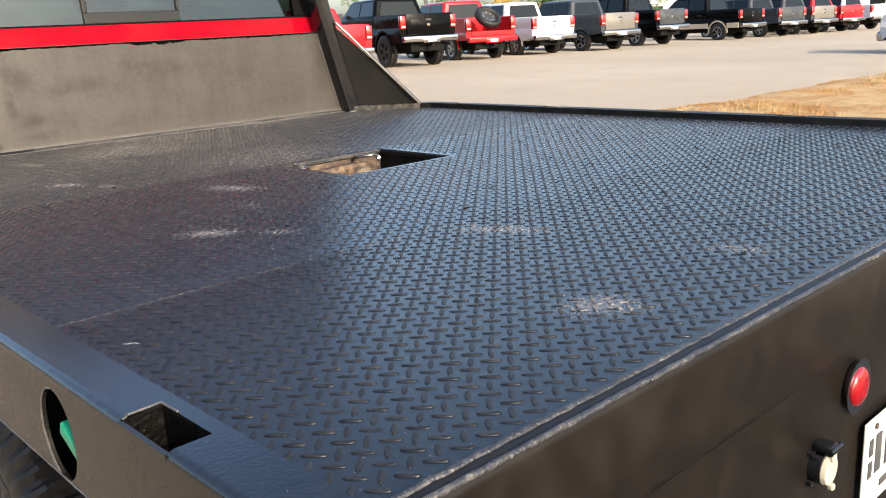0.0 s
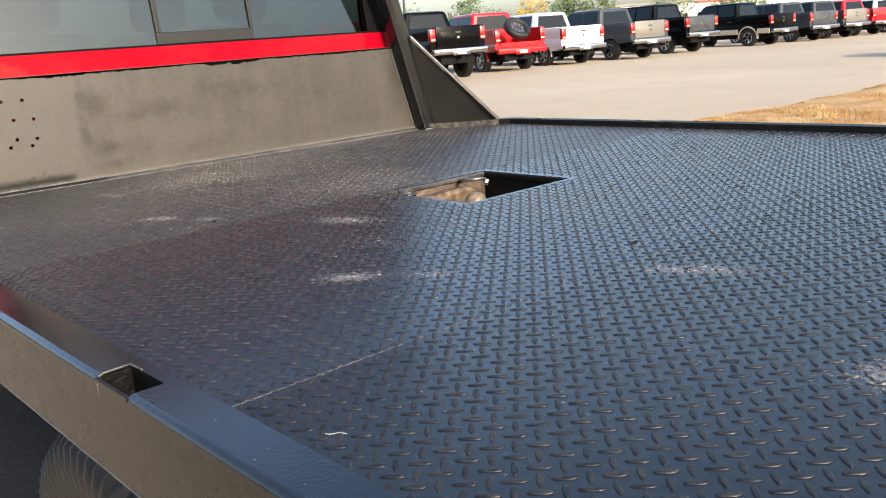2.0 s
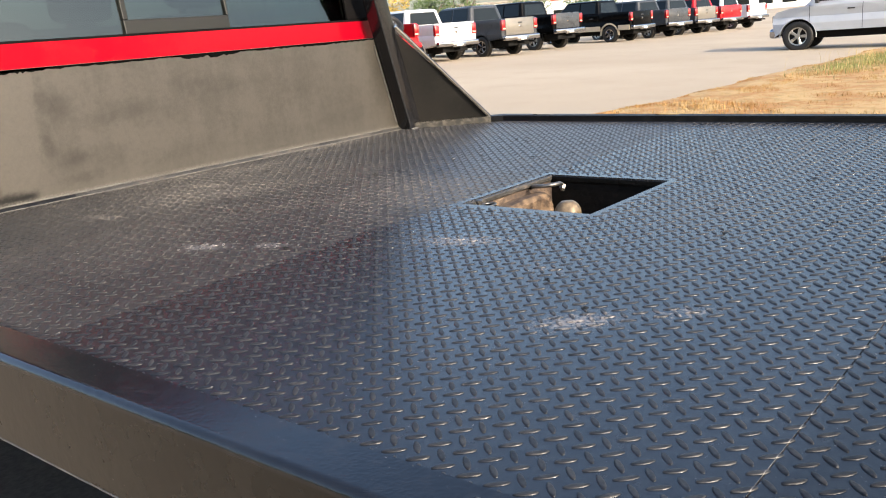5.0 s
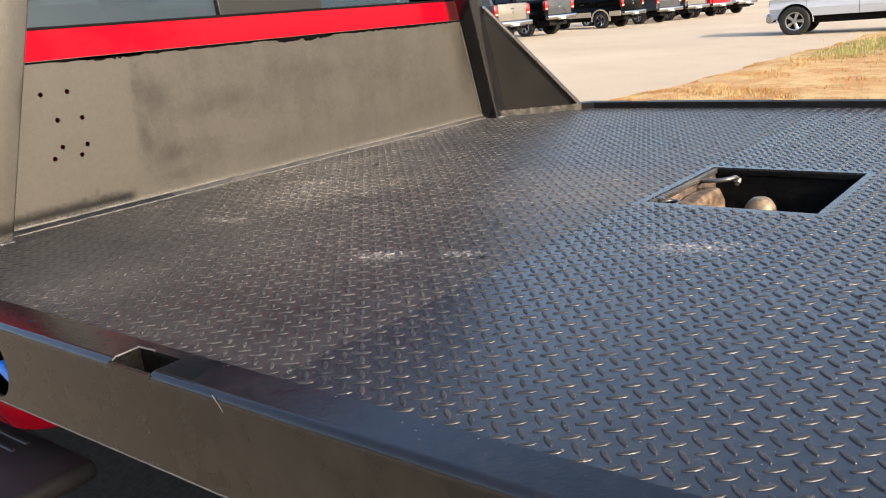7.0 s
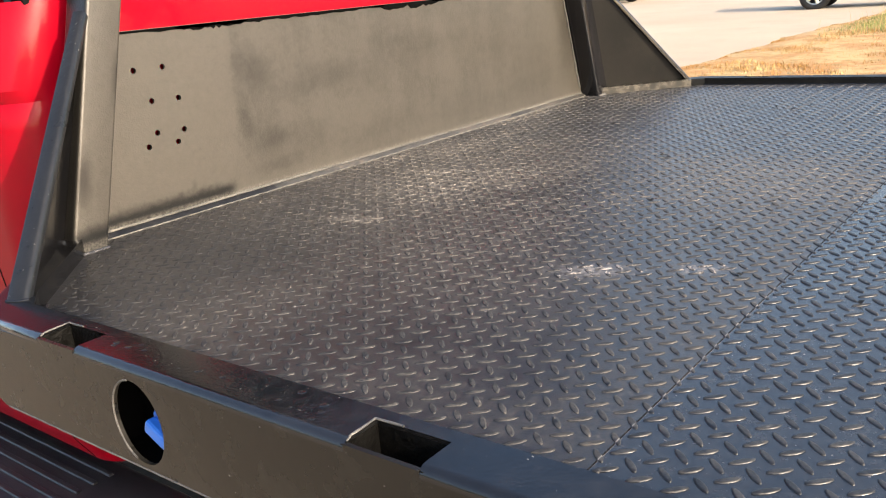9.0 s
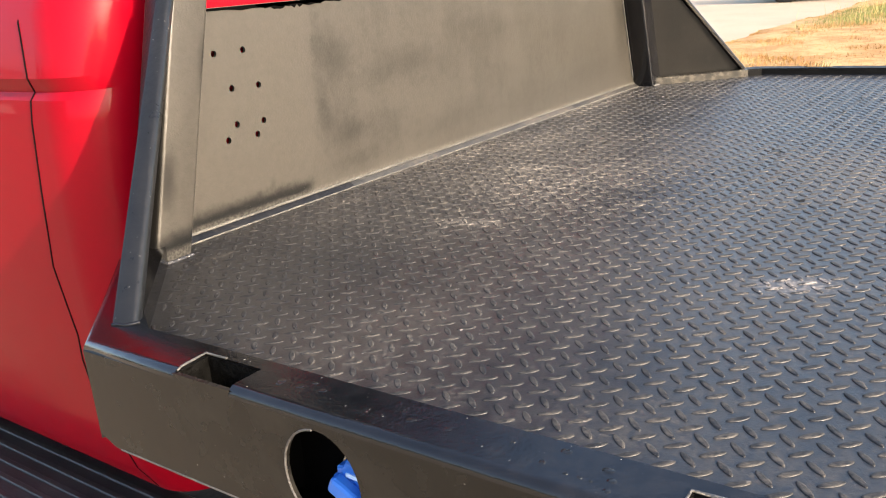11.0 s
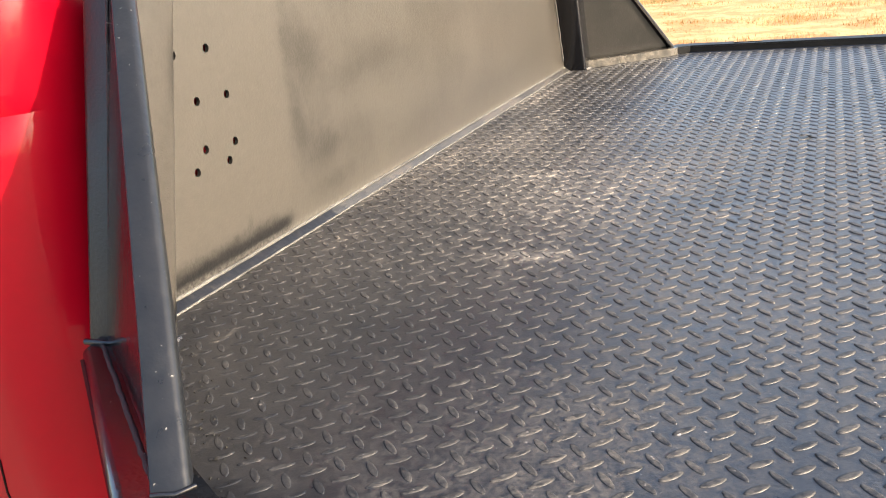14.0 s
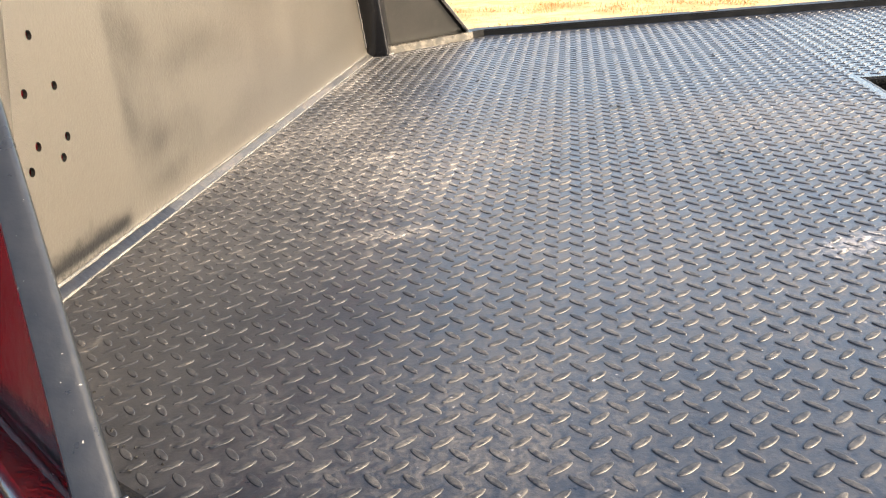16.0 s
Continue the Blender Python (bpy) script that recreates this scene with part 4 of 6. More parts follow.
tpart("skirt_crease", bm, SKIRT, skirt, "shallow scraped crease in the skirt", 60)


def back_disc(bm, x, z, r, y0, y1, seg=32, r2=None):
    return cyl(bm, r, abs(y1 - y0), pose(x, (y0 + y1) / 2, z, 90, 0, 0), seg, r2)


SY = REAR_Y + 0.009
for lx in (0.985, flip(0.985)):
    bm = bmesh.new()
    back_disc(bm, lx, 0.812, 0.036, SY - 0.010, SY, 32, 0.042)
    lamp = tpart("tail_lamp", bm, CHROME, skirt, "round red tail lamp in a chrome bezel", 40)
    bm = bmesh.new()
    made = bmesh.ops.create_uvsphere(bm, u_segments=28, v_segments=14, radius=0.030)["verts"]
    bmesh.ops.scale(bm, vec=(1, 0.36, 1), verts=made)
    bmesh.ops.translate(bm, vec=(lx - XC, SY - 0.009 - 1.6, 0.812), verts=made)
    part("lens", bm, REDLENS, lamp, "domed red lens", smooth=True)
bm = bmesh.new()
back_disc(bm, 0.868, 0.732, 0.025, SY - 0.018, SY, 28)
for a in (45, 135, 225, 315):
    back_disc(bm, 0.868 + 0.031 * math.cos(radians(a)), 0.735 + 0.031 * math.sin(radians(a)), 0.005, SY - 0.008, SY, 10)
box(bm, 0.856, 0.881, SY - 0.028, SY, 0.757, 0.770, 0.004)
cyl(bm, 0.005, 0.034, pose(0.869, SY - 0.027, 0.763, 0, 90, 0), 12)
socket = tpart("trailer_socket", bm, BLACK, skirt, "black trailer wiring socket with a hinge on top", 40)
bm = bmesh.new()
back_disc(bm, 0.868, 0.730, 0.0225, SY - 0.024, SY - 0.0182, 28, 0.021)
box(bm, 0.862, 0.874, SY - 0.029, SY - 0.019, 0.744, 0.764, 0.003)
box(bm, 0.863, 0.873, SY - 0.030, SY - 0.020, 0.701, 0.711, 0.003)
bmesh.ops.translate(bm, vec=(-XC, -1.6, 0), verts=bm.verts)
part("socket_lid", bm, CREAM, socket, "cream round socket lid with tabs")
bm = bmesh.new()
box(bm, 1.02, 1.325, SY - 0.012, SY - 0.009, 0.585, 0.737, 0.001)
plate = tpart("number_plate", bm, PLATEWHITE, skirt, "white number plate with dark bars")
for x, z, w, h in ((1.045, 0.690, 0.014, 0.028), (1.045, 0.652, 0.014, 0.028), (1.075, 0.672, 0.022, 0.066), (1.115, 0.672, 0.022, 0.066), (1.155, 0.672, 0.022, 0.066), (1.215, 0.672, 0.022, 0.066), (1.255, 0.672, 0.022, 0.066), (1.17, 0.612, 0.16, 0.012)):
    bm = bmesh.new()
    box(bm, x - w / 2, x + w / 2, SY - 0.0135, SY - 0.0118, z - h / 2, z + h / 2)
    bmesh.ops.translate(bm, vec=(-XC, -1.6, 0), verts=bm.verts)
    part("plate_bar", bm, PLATEINK, plate)
for x in (1.06, 1.285):
    bm = bmesh.new()
    back_disc(bm, x, 0.722, 0.005, SY - 0.015, SY - 0.011, 10)
    tpart("plate_screw", bm, RUST, skirt)

# gooseneck hatch: steel well, ball, safety loop, rusty cross bar, release cup
bm = bmesh.new()
x0, x1, y0, y1 = HATCH
for c in ((x0 - 0.004, x0, y0, y1, 0.80, 0.994), (x1, x1 + 0.004, y0, y1, 0.80, 0.994), (x0 - 0.004, x1 + 0.004, y0 - 0.004, y0, 0.80, 0.994), (x0 - 0.004, x1 + 0.004, y1, y1 + 0.004, 0.80, 0.994), (x0 - 0.004, x1 + 0.004, y0 - 0.004, y1 + 0.004, 0.795, 0.80)):
    box(bm, *c)
well = tpart("hatch_well", bm, WELLPAINT, None, "dark rust-flecked steel well under the open hatch")
bm = bmesh.new()
box(bm, x0 + 0.002, x1 - 0.002, y1 - 0.006, y1 - 0.0005, 0.90, 0.984, 0.001)
tpart("front_plate", bm, RUST, well, "rust-stained plate at the front of the well")
bm = bmesh.new()
box(bm, x0 + 0.001, x1 - 0.001, y1 - 0.010, y1 - 0.0008, 0.986, 0.9985, 0.003)
tpart("front_lip", bm, LIP, well, "worn grey lip of the opening")
bm = bmesh.new()
box(bm, x1 - 0.006, x1 - 0.0008, y0 + 0.002, y1 - 0.012, 0.984, 0.9975, 0.002)
tpart("side_lip", bm, POCKET, well)
# cross bar with a flaking tan top and a ragged end
bm = loft([[(x, 1.915 + 0.004 * math.sin(x * 40), 0.85), (x, 1.913, z - 0.012), (x, 1.919, z - 0.002), (x, 1.930, z), (x, 1.952, z - 0.003), (x, 1.957, 0.85)] for x, z in ((1.080, 0.962), (1.120, 0.971), (1.155, 0.975), (1.200, 0.974), (1.250, 0.977), (1.300, 0.976), (1.335, 0.974), (1.352, 0.955), (1.360, 0.90))])
tpart("cross_bar", bm, TANRUST, well, "flaking tan and rust cross bar of the hitch", 30)
bm = bmesh.new()
box(bm, 1.16, 1.30, 1.885, 1.914, 0.85, 0.930, 0.010)
tpart("hitch_block", bm, RUST, well, "rusty cast hitch bracket", 40)
bx, by, bz, br = 1.226, 1.795, 0.956, 0.030
ball = [(0.0, -1.0), (0.55, -0.83), (0.82, -0.56), (0.97, -0.2), (1.0, 0.05), (0.95, 0.32), (0.80, 0.60), (0.62, 0.79), (0.52, 0.86), (0.50, 0.88), (0.0, 0.90)]
bm = loft([[(bx + br * max(f, 0.02) * math.cos(a), by + br * max(f, 0.02) * math.sin(a), bz + br * z) for a in [2 * math.pi * k / 28 for k in range(28)]] for f, z in ball])
cyl(bm, 0.017, 0.12, pose(bx, by, 0.875), 20)
cyl(bm, 0.05, 0.03, pose(bx, by, 0.815), 24)
tpart("hitch_ball", bm, BALL, well, "greasy flat-topped gooseneck hitch ball", 50)
bm = bmesh.new()
tube(bm, [(1.338, 1.962, 0.984), (1.318, 1.944, 0.990), (1.306, 1.922, 0.994), (1.308, 1.902, 0.996), (1.322, 1.889, 0.997), (1.340, 1.885, 0.997), (1.354, 1.887, 0.992), (1.359, 1.889, 0.984), (1.361, 1.890, 0.976)], 0.0047, 10)
loop = tpart("safety_loop", bm, LOOP, well, "bent steel safety chain loop", 60)
bm = bmesh.new()
cyl(bm, 0.008, 0.010, pose(1.358, 1.888, 0.986, 0, 30, 0), 6)
tpart("loop_nut", bm, LOOP, loop)
# release cup at the corner: a dark cup in a bright ring
bm = bmesh.new()
ring = [(1.122 + 0.021 * math.cos(radians(a)), 1.938 + 0.015 * math.sin(radians(a)), 0.986) for a in range(0, 361, 15)]
tube(bm, ring, 0.0028, 8)
cup = tpart("release_cup", bm, LOOP, well, "worn bright ring round a dark release cup", 60)
# solid black disc painted for the shade inside the cup
bm = bmesh.new()
cyl(bm, 0.019, 0.03, pose(1.122, 1.938, 0.970), 20)
bmesh.ops.translate(bm, vec=(-XC, -1.6, 0), verts=bm.verts)
part("cup_shade", bm, VOID, cup)
bm = bmesh.new()
cyl(bm, 0.006, 0.02, pose(1.108, 1.952, 0.990, 20, 0, 0), 10)
box(bm, 1.100, 1.118, 1.948, 1.958, 0.994, 1.0, 0.002)
tpart("release_pin", bm, LOOP, well, smooth=40)
bm = bmesh.new()
box(bm, x1 - 0.022, x1 - 0.004, y0 + 0.004, y0 + 0.022, 0.975, 0.990, 0.003)
tpart("latch_stop", bm, VOID, well)

# headache rack: panel, leaning posts, gussets
PANEL_Y = HEAD_Y + 0.009
HOLES = [(0.497, 1.287), (0.559, 1.287), (0.583, 1.226), (0.524, 1.228), (0.584, 1.165), (0.524, 1.168), (0.501, 1.145), (0.566, 1.144)]
PANEL_TOP = 1.358
edge_l = lambda z: 0.330 + 0.288 * (z - 1.0)
outer = [(edge_l(1.0), 1.0), (flip(edge_l(1.0)), 1.0), (flip(edge_l(PANEL_TOP)), PANEL_TOP), (edge_l(PANEL_TOP), PANEL_TOP)]
m = Matrix(((1, 0, 0, 0), (0, 0, -1, PANEL_Y), (0, 1, 0, 0), (0, 0, 0, 1)))
bm = outline_plate(outer, [ellipse(x, z, 0.0056, 0.0056, 16) for x, z in HOLES], 0.005, m)
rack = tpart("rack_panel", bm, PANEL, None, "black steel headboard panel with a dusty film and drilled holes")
bm = bmesh.new()
box(bm, edge_l(PANEL_TOP), flip(edge_l(PANEL_TOP)), PANEL_Y + 0.003, PANEL_Y + 0.040, PANEL_TOP - 0.012, PANEL_TOP - 0.002, 0.003)
tpart("panel_flange", bm, BLACK, rack)
# long runs paint in the shaded gap under the red band; short ones are peeled
for a, b, deep in ((0.44, 1.20, 0.006), (0.60, 0.78, 0.010), (1.16, 1.42, 0.014), (1.38, 2.08, 0.007)):
    rng = random.Random(int(a * 100))
    n = 26 if deep > 0.008 else 60
    low = [(a + (b - a) * k / n, PANEL_TOP - 0.004 - deep * (max(0.0, math.sin(math.pi * k / n)) ** 0.5) * rng.uniform(0.25, 1.0)) for k in range(n + 1)]
    bm = outline_plate(low + [(b, PANEL_TOP - 0.001), (a, PANEL_TOP - 0.001)], [], 0.0015, Matrix(((1, 0, 0, 0), (0, 0, -1, PANEL_Y - 0.0015), (0, 1, 0, 0), (0, 0, 0, 1))))
    tpart("peel_and_gap_shade", bm, VOID, rack, "ragged black strip for peeled paint and the shaded gap under the red band")
# sloping angle welded along the foot of the panel, a bead at its top and bottom
def foot_angle(xa, xb, material, label):
    prof = ((0.0155, 0.0005), (0.0135, 0.003), (0.0075, 0.0080), (0.0050, 0.0098), (0.0003, 0.0100), (0.0003, 0.0005))
    tpart("foot_angle", loft([[(x, PANEL_Y - d, DECK_Z + z) for d, z in prof] for x in (xa, xb)]), material, rack, label, 25)


foot_angle(0.340, 0.78, FOOT, "glossy black steel angle along the panel's foot")
foot_angle(0.78, flip(0.340), LIP, "dusty steel angle along the panel's foot")
weld_line([(0.345, PANEL_Y - 0.0160, 1.0012), (2.14, PANEL_Y - 0.0160, 1.0012)], 0.0016, 31, CRUST, "panel_weld_bead", rack)
weld_line([(0.345, PANEL_Y - 0.0025, 1.0115), (0.95, PANEL_Y - 0.0025, 1.0115)], 0.0024, 32, CRUST, "panel_weld_bead", rack)
weld_line([(0.95, PANEL_Y - 0.0020, 1.0112), (2.14, PANEL_Y - 0.0020, 1.0112)], 0.0018, 33, CRUST, "panel_weld_bead", rack)
for fx, seed in (((lambda x: x), 34), (flip, 35)):
    weld_line([(fx(0.352 + 0.284 * z), PANEL_Y - 0.002, 1.0 + z) for z in (0.03, 0.09, 0.16, 0.24, 0.33)], 0.0024, seed, WELD, "post_weld_bead", rack)


def rack_post(mirror):
    fx = flip if mirror else (lambda x: x)
    secs = []
    for z in (0.998, 1.20, 1.40, 1.93):
        x0 = 0.277 + 0.284 * (z - 1.0)
        ring = round_rect(x0, x0 + 0.069, 3.046, 3.112, 0.007, z, 4)
        secs.append([(fx(x), y, zz) for x, y, zz in ring])
    bm = loft(secs)
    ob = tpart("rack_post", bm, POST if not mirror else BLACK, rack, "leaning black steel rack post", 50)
    return ob


rack_post(False)
rack_post(True)
bm = bmesh.new()
box(bm, 0.277 + 0.284 * 0.9, flip(0.277 + 0.284 * 0.9), 3.048, 3.110, 1.885, 1.955, 0.007)
tpart("rack_top_bar", bm, BLACK, rack)


def gusset(mirror):
    """A triangular plate set across the front corner, its sloping edge covered by a flat bar."""
    fx = flip if mirror else (lambda x: x)
    top_z = RAIL_Z - 0.006 if mirror else RAIL_Z
    low, foot, head = Vector((0.096, 2.846, top_z)) if mirror else Vector((0.080, 2.829, top_z)), Vector((0.276, 3.066, top_z)), Vector((0.378, 3.044, 1.388))
    inner = (foot + Vector((0.024, 0.006, 0)), head + Vector((0.024, 0.012, 0))) if mirror else (Vector((0.288, 3.083, top_z)), Vector((0.394, 3.076, 1.388)))
    side = (inner[0] - low).cross(inner[1] - low).normalized()
    if side.x > 0:
        side = -side
    bm = bmesh.new()
    vs = []
    for s in (-0.003, 0.003):
        vs.append([bm.verts.new(p + side * s) for p in (low, *inner)])
    bm.faces.new(vs[0])
    bm.faces.new(vs[1][::-1])
    for a in range(3):
        b = (a + 1) % 3
        bm.faces.new((vs[0][a], vs[0][b], vs[1][b], vs[1][a]))
    for v in bm.verts:
        v.co.x = fx(v.co.x)
    bmesh.ops.recalc_face_normals(bm, faces=bm.faces)
    g = tpart("gusset", bm, PLATE if mirror else BLACK, rack, "triangular black steel corner gusset")
    # flat bar along the slope
    up = (head - low).normalized()
    side = Vector((-0.57, 0.82, 0)).normalized()
    side = (side - up * side.dot(up)).normalized()
    out = up.cross(side).normalized()
    if out.z < 0:
        out = -out
    a, b = low - up * 0.006, head + up * 0.01
    secs = []
    for p, trim in ((a, 0.0 if mirror else 0.001), (b, 0.0 if mirror else 0.010)):
        c = [(-0.0165, -0.006), (-0.0162, -0.002), (-0.0148, 0.0015), (-0.0125, 0.0034), (-0.010, 0.004), (0.011, 0.004), (0.0135, 0.003), (0.0145, 0.0005), (0.0145, -0.010), (-0.0165, -0.010)]
        secs.append([p + side * (u + trim if u < 0 else u) + out * v for u, v in c])
    bm = loft([[(fx(q.x), q.y, q.z) for q in s] for s in secs])
    bmesh.ops.translate(bm, vec=(-XC, -1.6, 0), verts=bm.verts)
    smooth_by_angle(part("edge_bar", bm, BLACK if mirror else BARPAINT, g, "sloping steel edge bar with a rounded edge"), 40)
    return g


gusset(False)
gusset(True)
weld_line([(0.268, 3.074, RAIL_Z), (0.085, 2.850, RAIL_Z)], 0.0026, 41, CRUSTBEAD, "gusset_weld_bead", rack)
weld_line([(0.277 + 0.284 * z - 0.001, 3.079 - 0.012 * z, 1.0 + z) for z in (0.03, 0.09, 0.16, 0.24, 0.36)], 0.0014, 45, CRUSTBEAD, "gusset_post_bead", rack)
weld_line([(0.268, 3.098, RAIL_Z + 0.001), (0.273, 3.054, RAIL_Z + 0.001)], 0.0034, 46, BLACK, "post_foot_bead", rack)
weld_line([(0.089, 2.813, RAIL_Z + 0.0005), (0.076, 2.822, RAIL_Z + 0.0005), (0.069, 2.838, RAIL_Z + 0.0005)], 0.0022, 44, BLACK, "bar_weld_bead", rack)
weld_line([(0.276, 3.045, 1.001), (0.346, 3.045, 1.001)], 0.0035, 42, BEAD, "post_weld_bead", rack)
weld_line([(flip(0.346), 3.045, 1.001), (flip(0.24), 3.03, 1.004)], 0.004, 43, WELD, "post_weld_bead", rack)
bm = bmesh.new()
bmesh.ops.create_cube(bm, size=1.0, matrix=Matrix.Translation((flip(0.215), 2.94, 1.012)) @ Matrix.Rotation(radians(-48.6), 4, "Z") @ Matrix.Diagonal((0.30, 0.02, 0.022, 1)))
tpart("gusset_foot", bm, GREYBAR, rack, "pale grey dusty steel bar under the gusset")

# cab
CAB_Y = 3.152
CAB_L, CAB_R = 0.268, flip(0.268)
CAB_SIDE = ((0.50, 0.11), (0.525, 0.075), (0.58, 0.045), (0.66, 0.028), (0.75, 0.016), (0.85, 0.004), (0.97, 0.0), (1.10, 0.002), (1.21, 0.005), (1.243, 0.009), (1.255, 0.017), (1.277, 0.004), (1.37, 0.016), (1.423, 0.04))
secs = []
for z, inset in CAB_SIDE:
    secs.append(round_rect(CAB_L + inset, CAB_R - inset, CAB_Y + (0.03 if z < 0.52 else 0.0), 5.75, 0.10, z, 8))
bm = loft(secs)
cab = tpart("cab_body", bm, CABRED, None, "glossy red cab body", 22)
bm = loft([round_rect(0.30, flip(0.30), 5.6, 6.95, 0.2, z) for z in (0.6, 0.9, 1.25)] + [round_rect(0.36, flip(0.36), 5.6, 6.85, 0.2, 1.33)])
tpart("hood", bm, CABRED, None, smooth=35)
bm = loft([round_rect(CAB_L + 0.10 + i, CAB_R - 0.10 - i, CAB_Y + 0.03 + i * 0.5, 5.2 - i, 0.12, z, 6) for z, i in ((1.89, 0.10), (1.94, 0.12), (1.97, 0.2))])
tpart("roof", bm, CABRED, cab, smooth=40)
# rear window: black border, slider frame, panes
WIN = (0.50, flip(0.50), 1.428, 1.88)


def back_slab(bm, x0, x1, z0, z1, y0, y1, bevel=0.0):
    made = box(bm, x0, x1, y0, y1, z0, z1, bevel)
    for v in made:
        if v.is_valid:
            v.co.y += (v.co.z - 1.42) * 0.12
    return made


bm = bmesh.new()
back_slab(bm, CAB_L + 0.08, WIN[0], 1.41, 1.90, CAB_Y + 0.012, CAB_Y + 0.06, 0.01)
back_slab(bm, WIN[1] + 0.045, CAB_R - 0.08, 1.41, 1.90, CAB_Y + 0.012, CAB_Y + 0.06, 0.01)
back_slab(bm, WIN[0], WIN[1] + 0.045, 1.87, 1.90, CAB_Y + 0.012, CAB_Y + 0.06, 0.01)
tpart("rear_pillar", bm, GAP, cab, "black corner of the rear window", 40)
bm = bmesh.new()
back_slab(bm, WIN[0] - 0.02, WIN[1] + 0.05, 1.420, 1.430, CAB_Y + 0.004, CAB_Y + 0.03, 0.004)
back_slab(bm, WIN[1] - 0.02, WIN[1] + 0.12, 1.43, 1.88, CAB_Y + 0.006, CAB_Y + 0.02, 0.004)
back_slab(bm, WIN[0] - 0.12, WIN[0] + 0.02, 1.43, 1.88, CAB_Y + 0.006, CAB_Y + 0.02, 0.004)
window = tpart("rear_window", bm, GAP, cab, "sliding rear window with a black border")
for a, b in ((WIN[0], 1.062), (1.075, 1.425), (1.438, WIN[1])):
    bm = bmesh.new()
    back_slab(bm, a, b, 1.429 if a != 1.075 else 1.467, 1.88, CAB_Y + 0.020, CAB_Y + 0.024)
    bmesh.ops.translate(bm, vec=(-XC, -1.6, 0), verts=bm.verts)
    p = part("pane", bm, GLASS, window, "tinted window glass")
    p.visible_shadow = False
bm = bmesh.new()
back_slab(bm, 1.055, 1.435, 1.428, 1.470, CAB_Y + 0.010, CAB_Y + 0.034, 0.003)
back_slab(bm, 1.055, 1.073, 1.47, 1.88, CAB_Y + 0.010, CAB_Y + 0.034, 0.003)
back_slab(bm, 1.427, 1.437, 1.47, 1.88, CAB_Y + 0.010, CAB_Y + 0.034, 0.003)
bmesh.ops.translate(bm, vec=(-XC, -1.6, 0), verts=bm.verts)
part("slider_frame", bm, FRAMEGREY, window, "dark grey slider frame")
for x in (0.80, flip(0.80)):
    for y, w in ((3.62, 0.17), (4.45, 0.20)):
        bm = bmesh.new()
        box(bm, x - w * 1.35, x + w * 1.35, y, y + 0.16, 1.36, 1.50, 0.05, 3)
        box(bm, x - w * 0.7, x + w * 0.7, y + 0.02, y + 0.13, 1.52, 1.72, 0.045, 3)
        box(bm, x - 0.05, x + 0.05, y + 0.06, y + 0.08, 1.46, 1.56)
        tpart("cab_seat", bm, SEAT, cab, "dark cloth seat with headrest", 50)
for fx in ((lambda x: x), flip):
    for y in (3.30, 4.30, 5.35):
        bm = bmesh.new()
        x0, x1 = sorted((fx(CAB_L + 0.075), fx(CAB_L + 0.12)))
        box(bm, x0, x1, y, y + 0.10, 1.40, 1.91, 0.01)
        tpart("side_pillar", bm, CABRED, cab)
# door gaps on the near side, a dark recessed line following the body
bm = bmesh.new()
secs = []
for z, y in ((0.53, 3.255), (0.58, 3.265), (0.66, 3.285), (0.75, 3.305), (0.80, 3.305), (0.85, 3.292), (0.97, 3.314), (1.10, 3.302), (1.21, 3.290), (1.243, 3.287), (1.255, 3.284), (1.277, 3.274), (1.36, 3.285), (1.412, 3.285)):
    x = CAB_L - 0.0012 + float(np.interp(z, *zip(*CAB_SIDE)))
    secs.append([(x, y - 0.0014, z), (x, y + 0.0014, z), (x + 0.004, y + 0.0014, z), (x + 0.004, y - 0.0014, z)])
bm = loft(secs)
tpart("door_gap", bm, GAP, cab)
# running board under the doors
bm = bmesh.new()
box(bm, 0.16, 0.44, 3.07, 5.5, 0.39, 0.445, 0.022, 3)
board = tpart("running_board", bm, PLASTIC, None, "black ribbed plastic running board", 40)
for k in range(6):
    bm = bmesh.new()
    box(bm, 0.19 + k * 0.038, 0.203 + k * 0.038, 3.30, 5.45, 0.444, 0.450, 0.002, 1)
    bmesh.ops.translate(bm, vec=(-XC, -1.6, 0), verts=bm.verts)
    part("tread_rib", bm, PLASTIC, board)


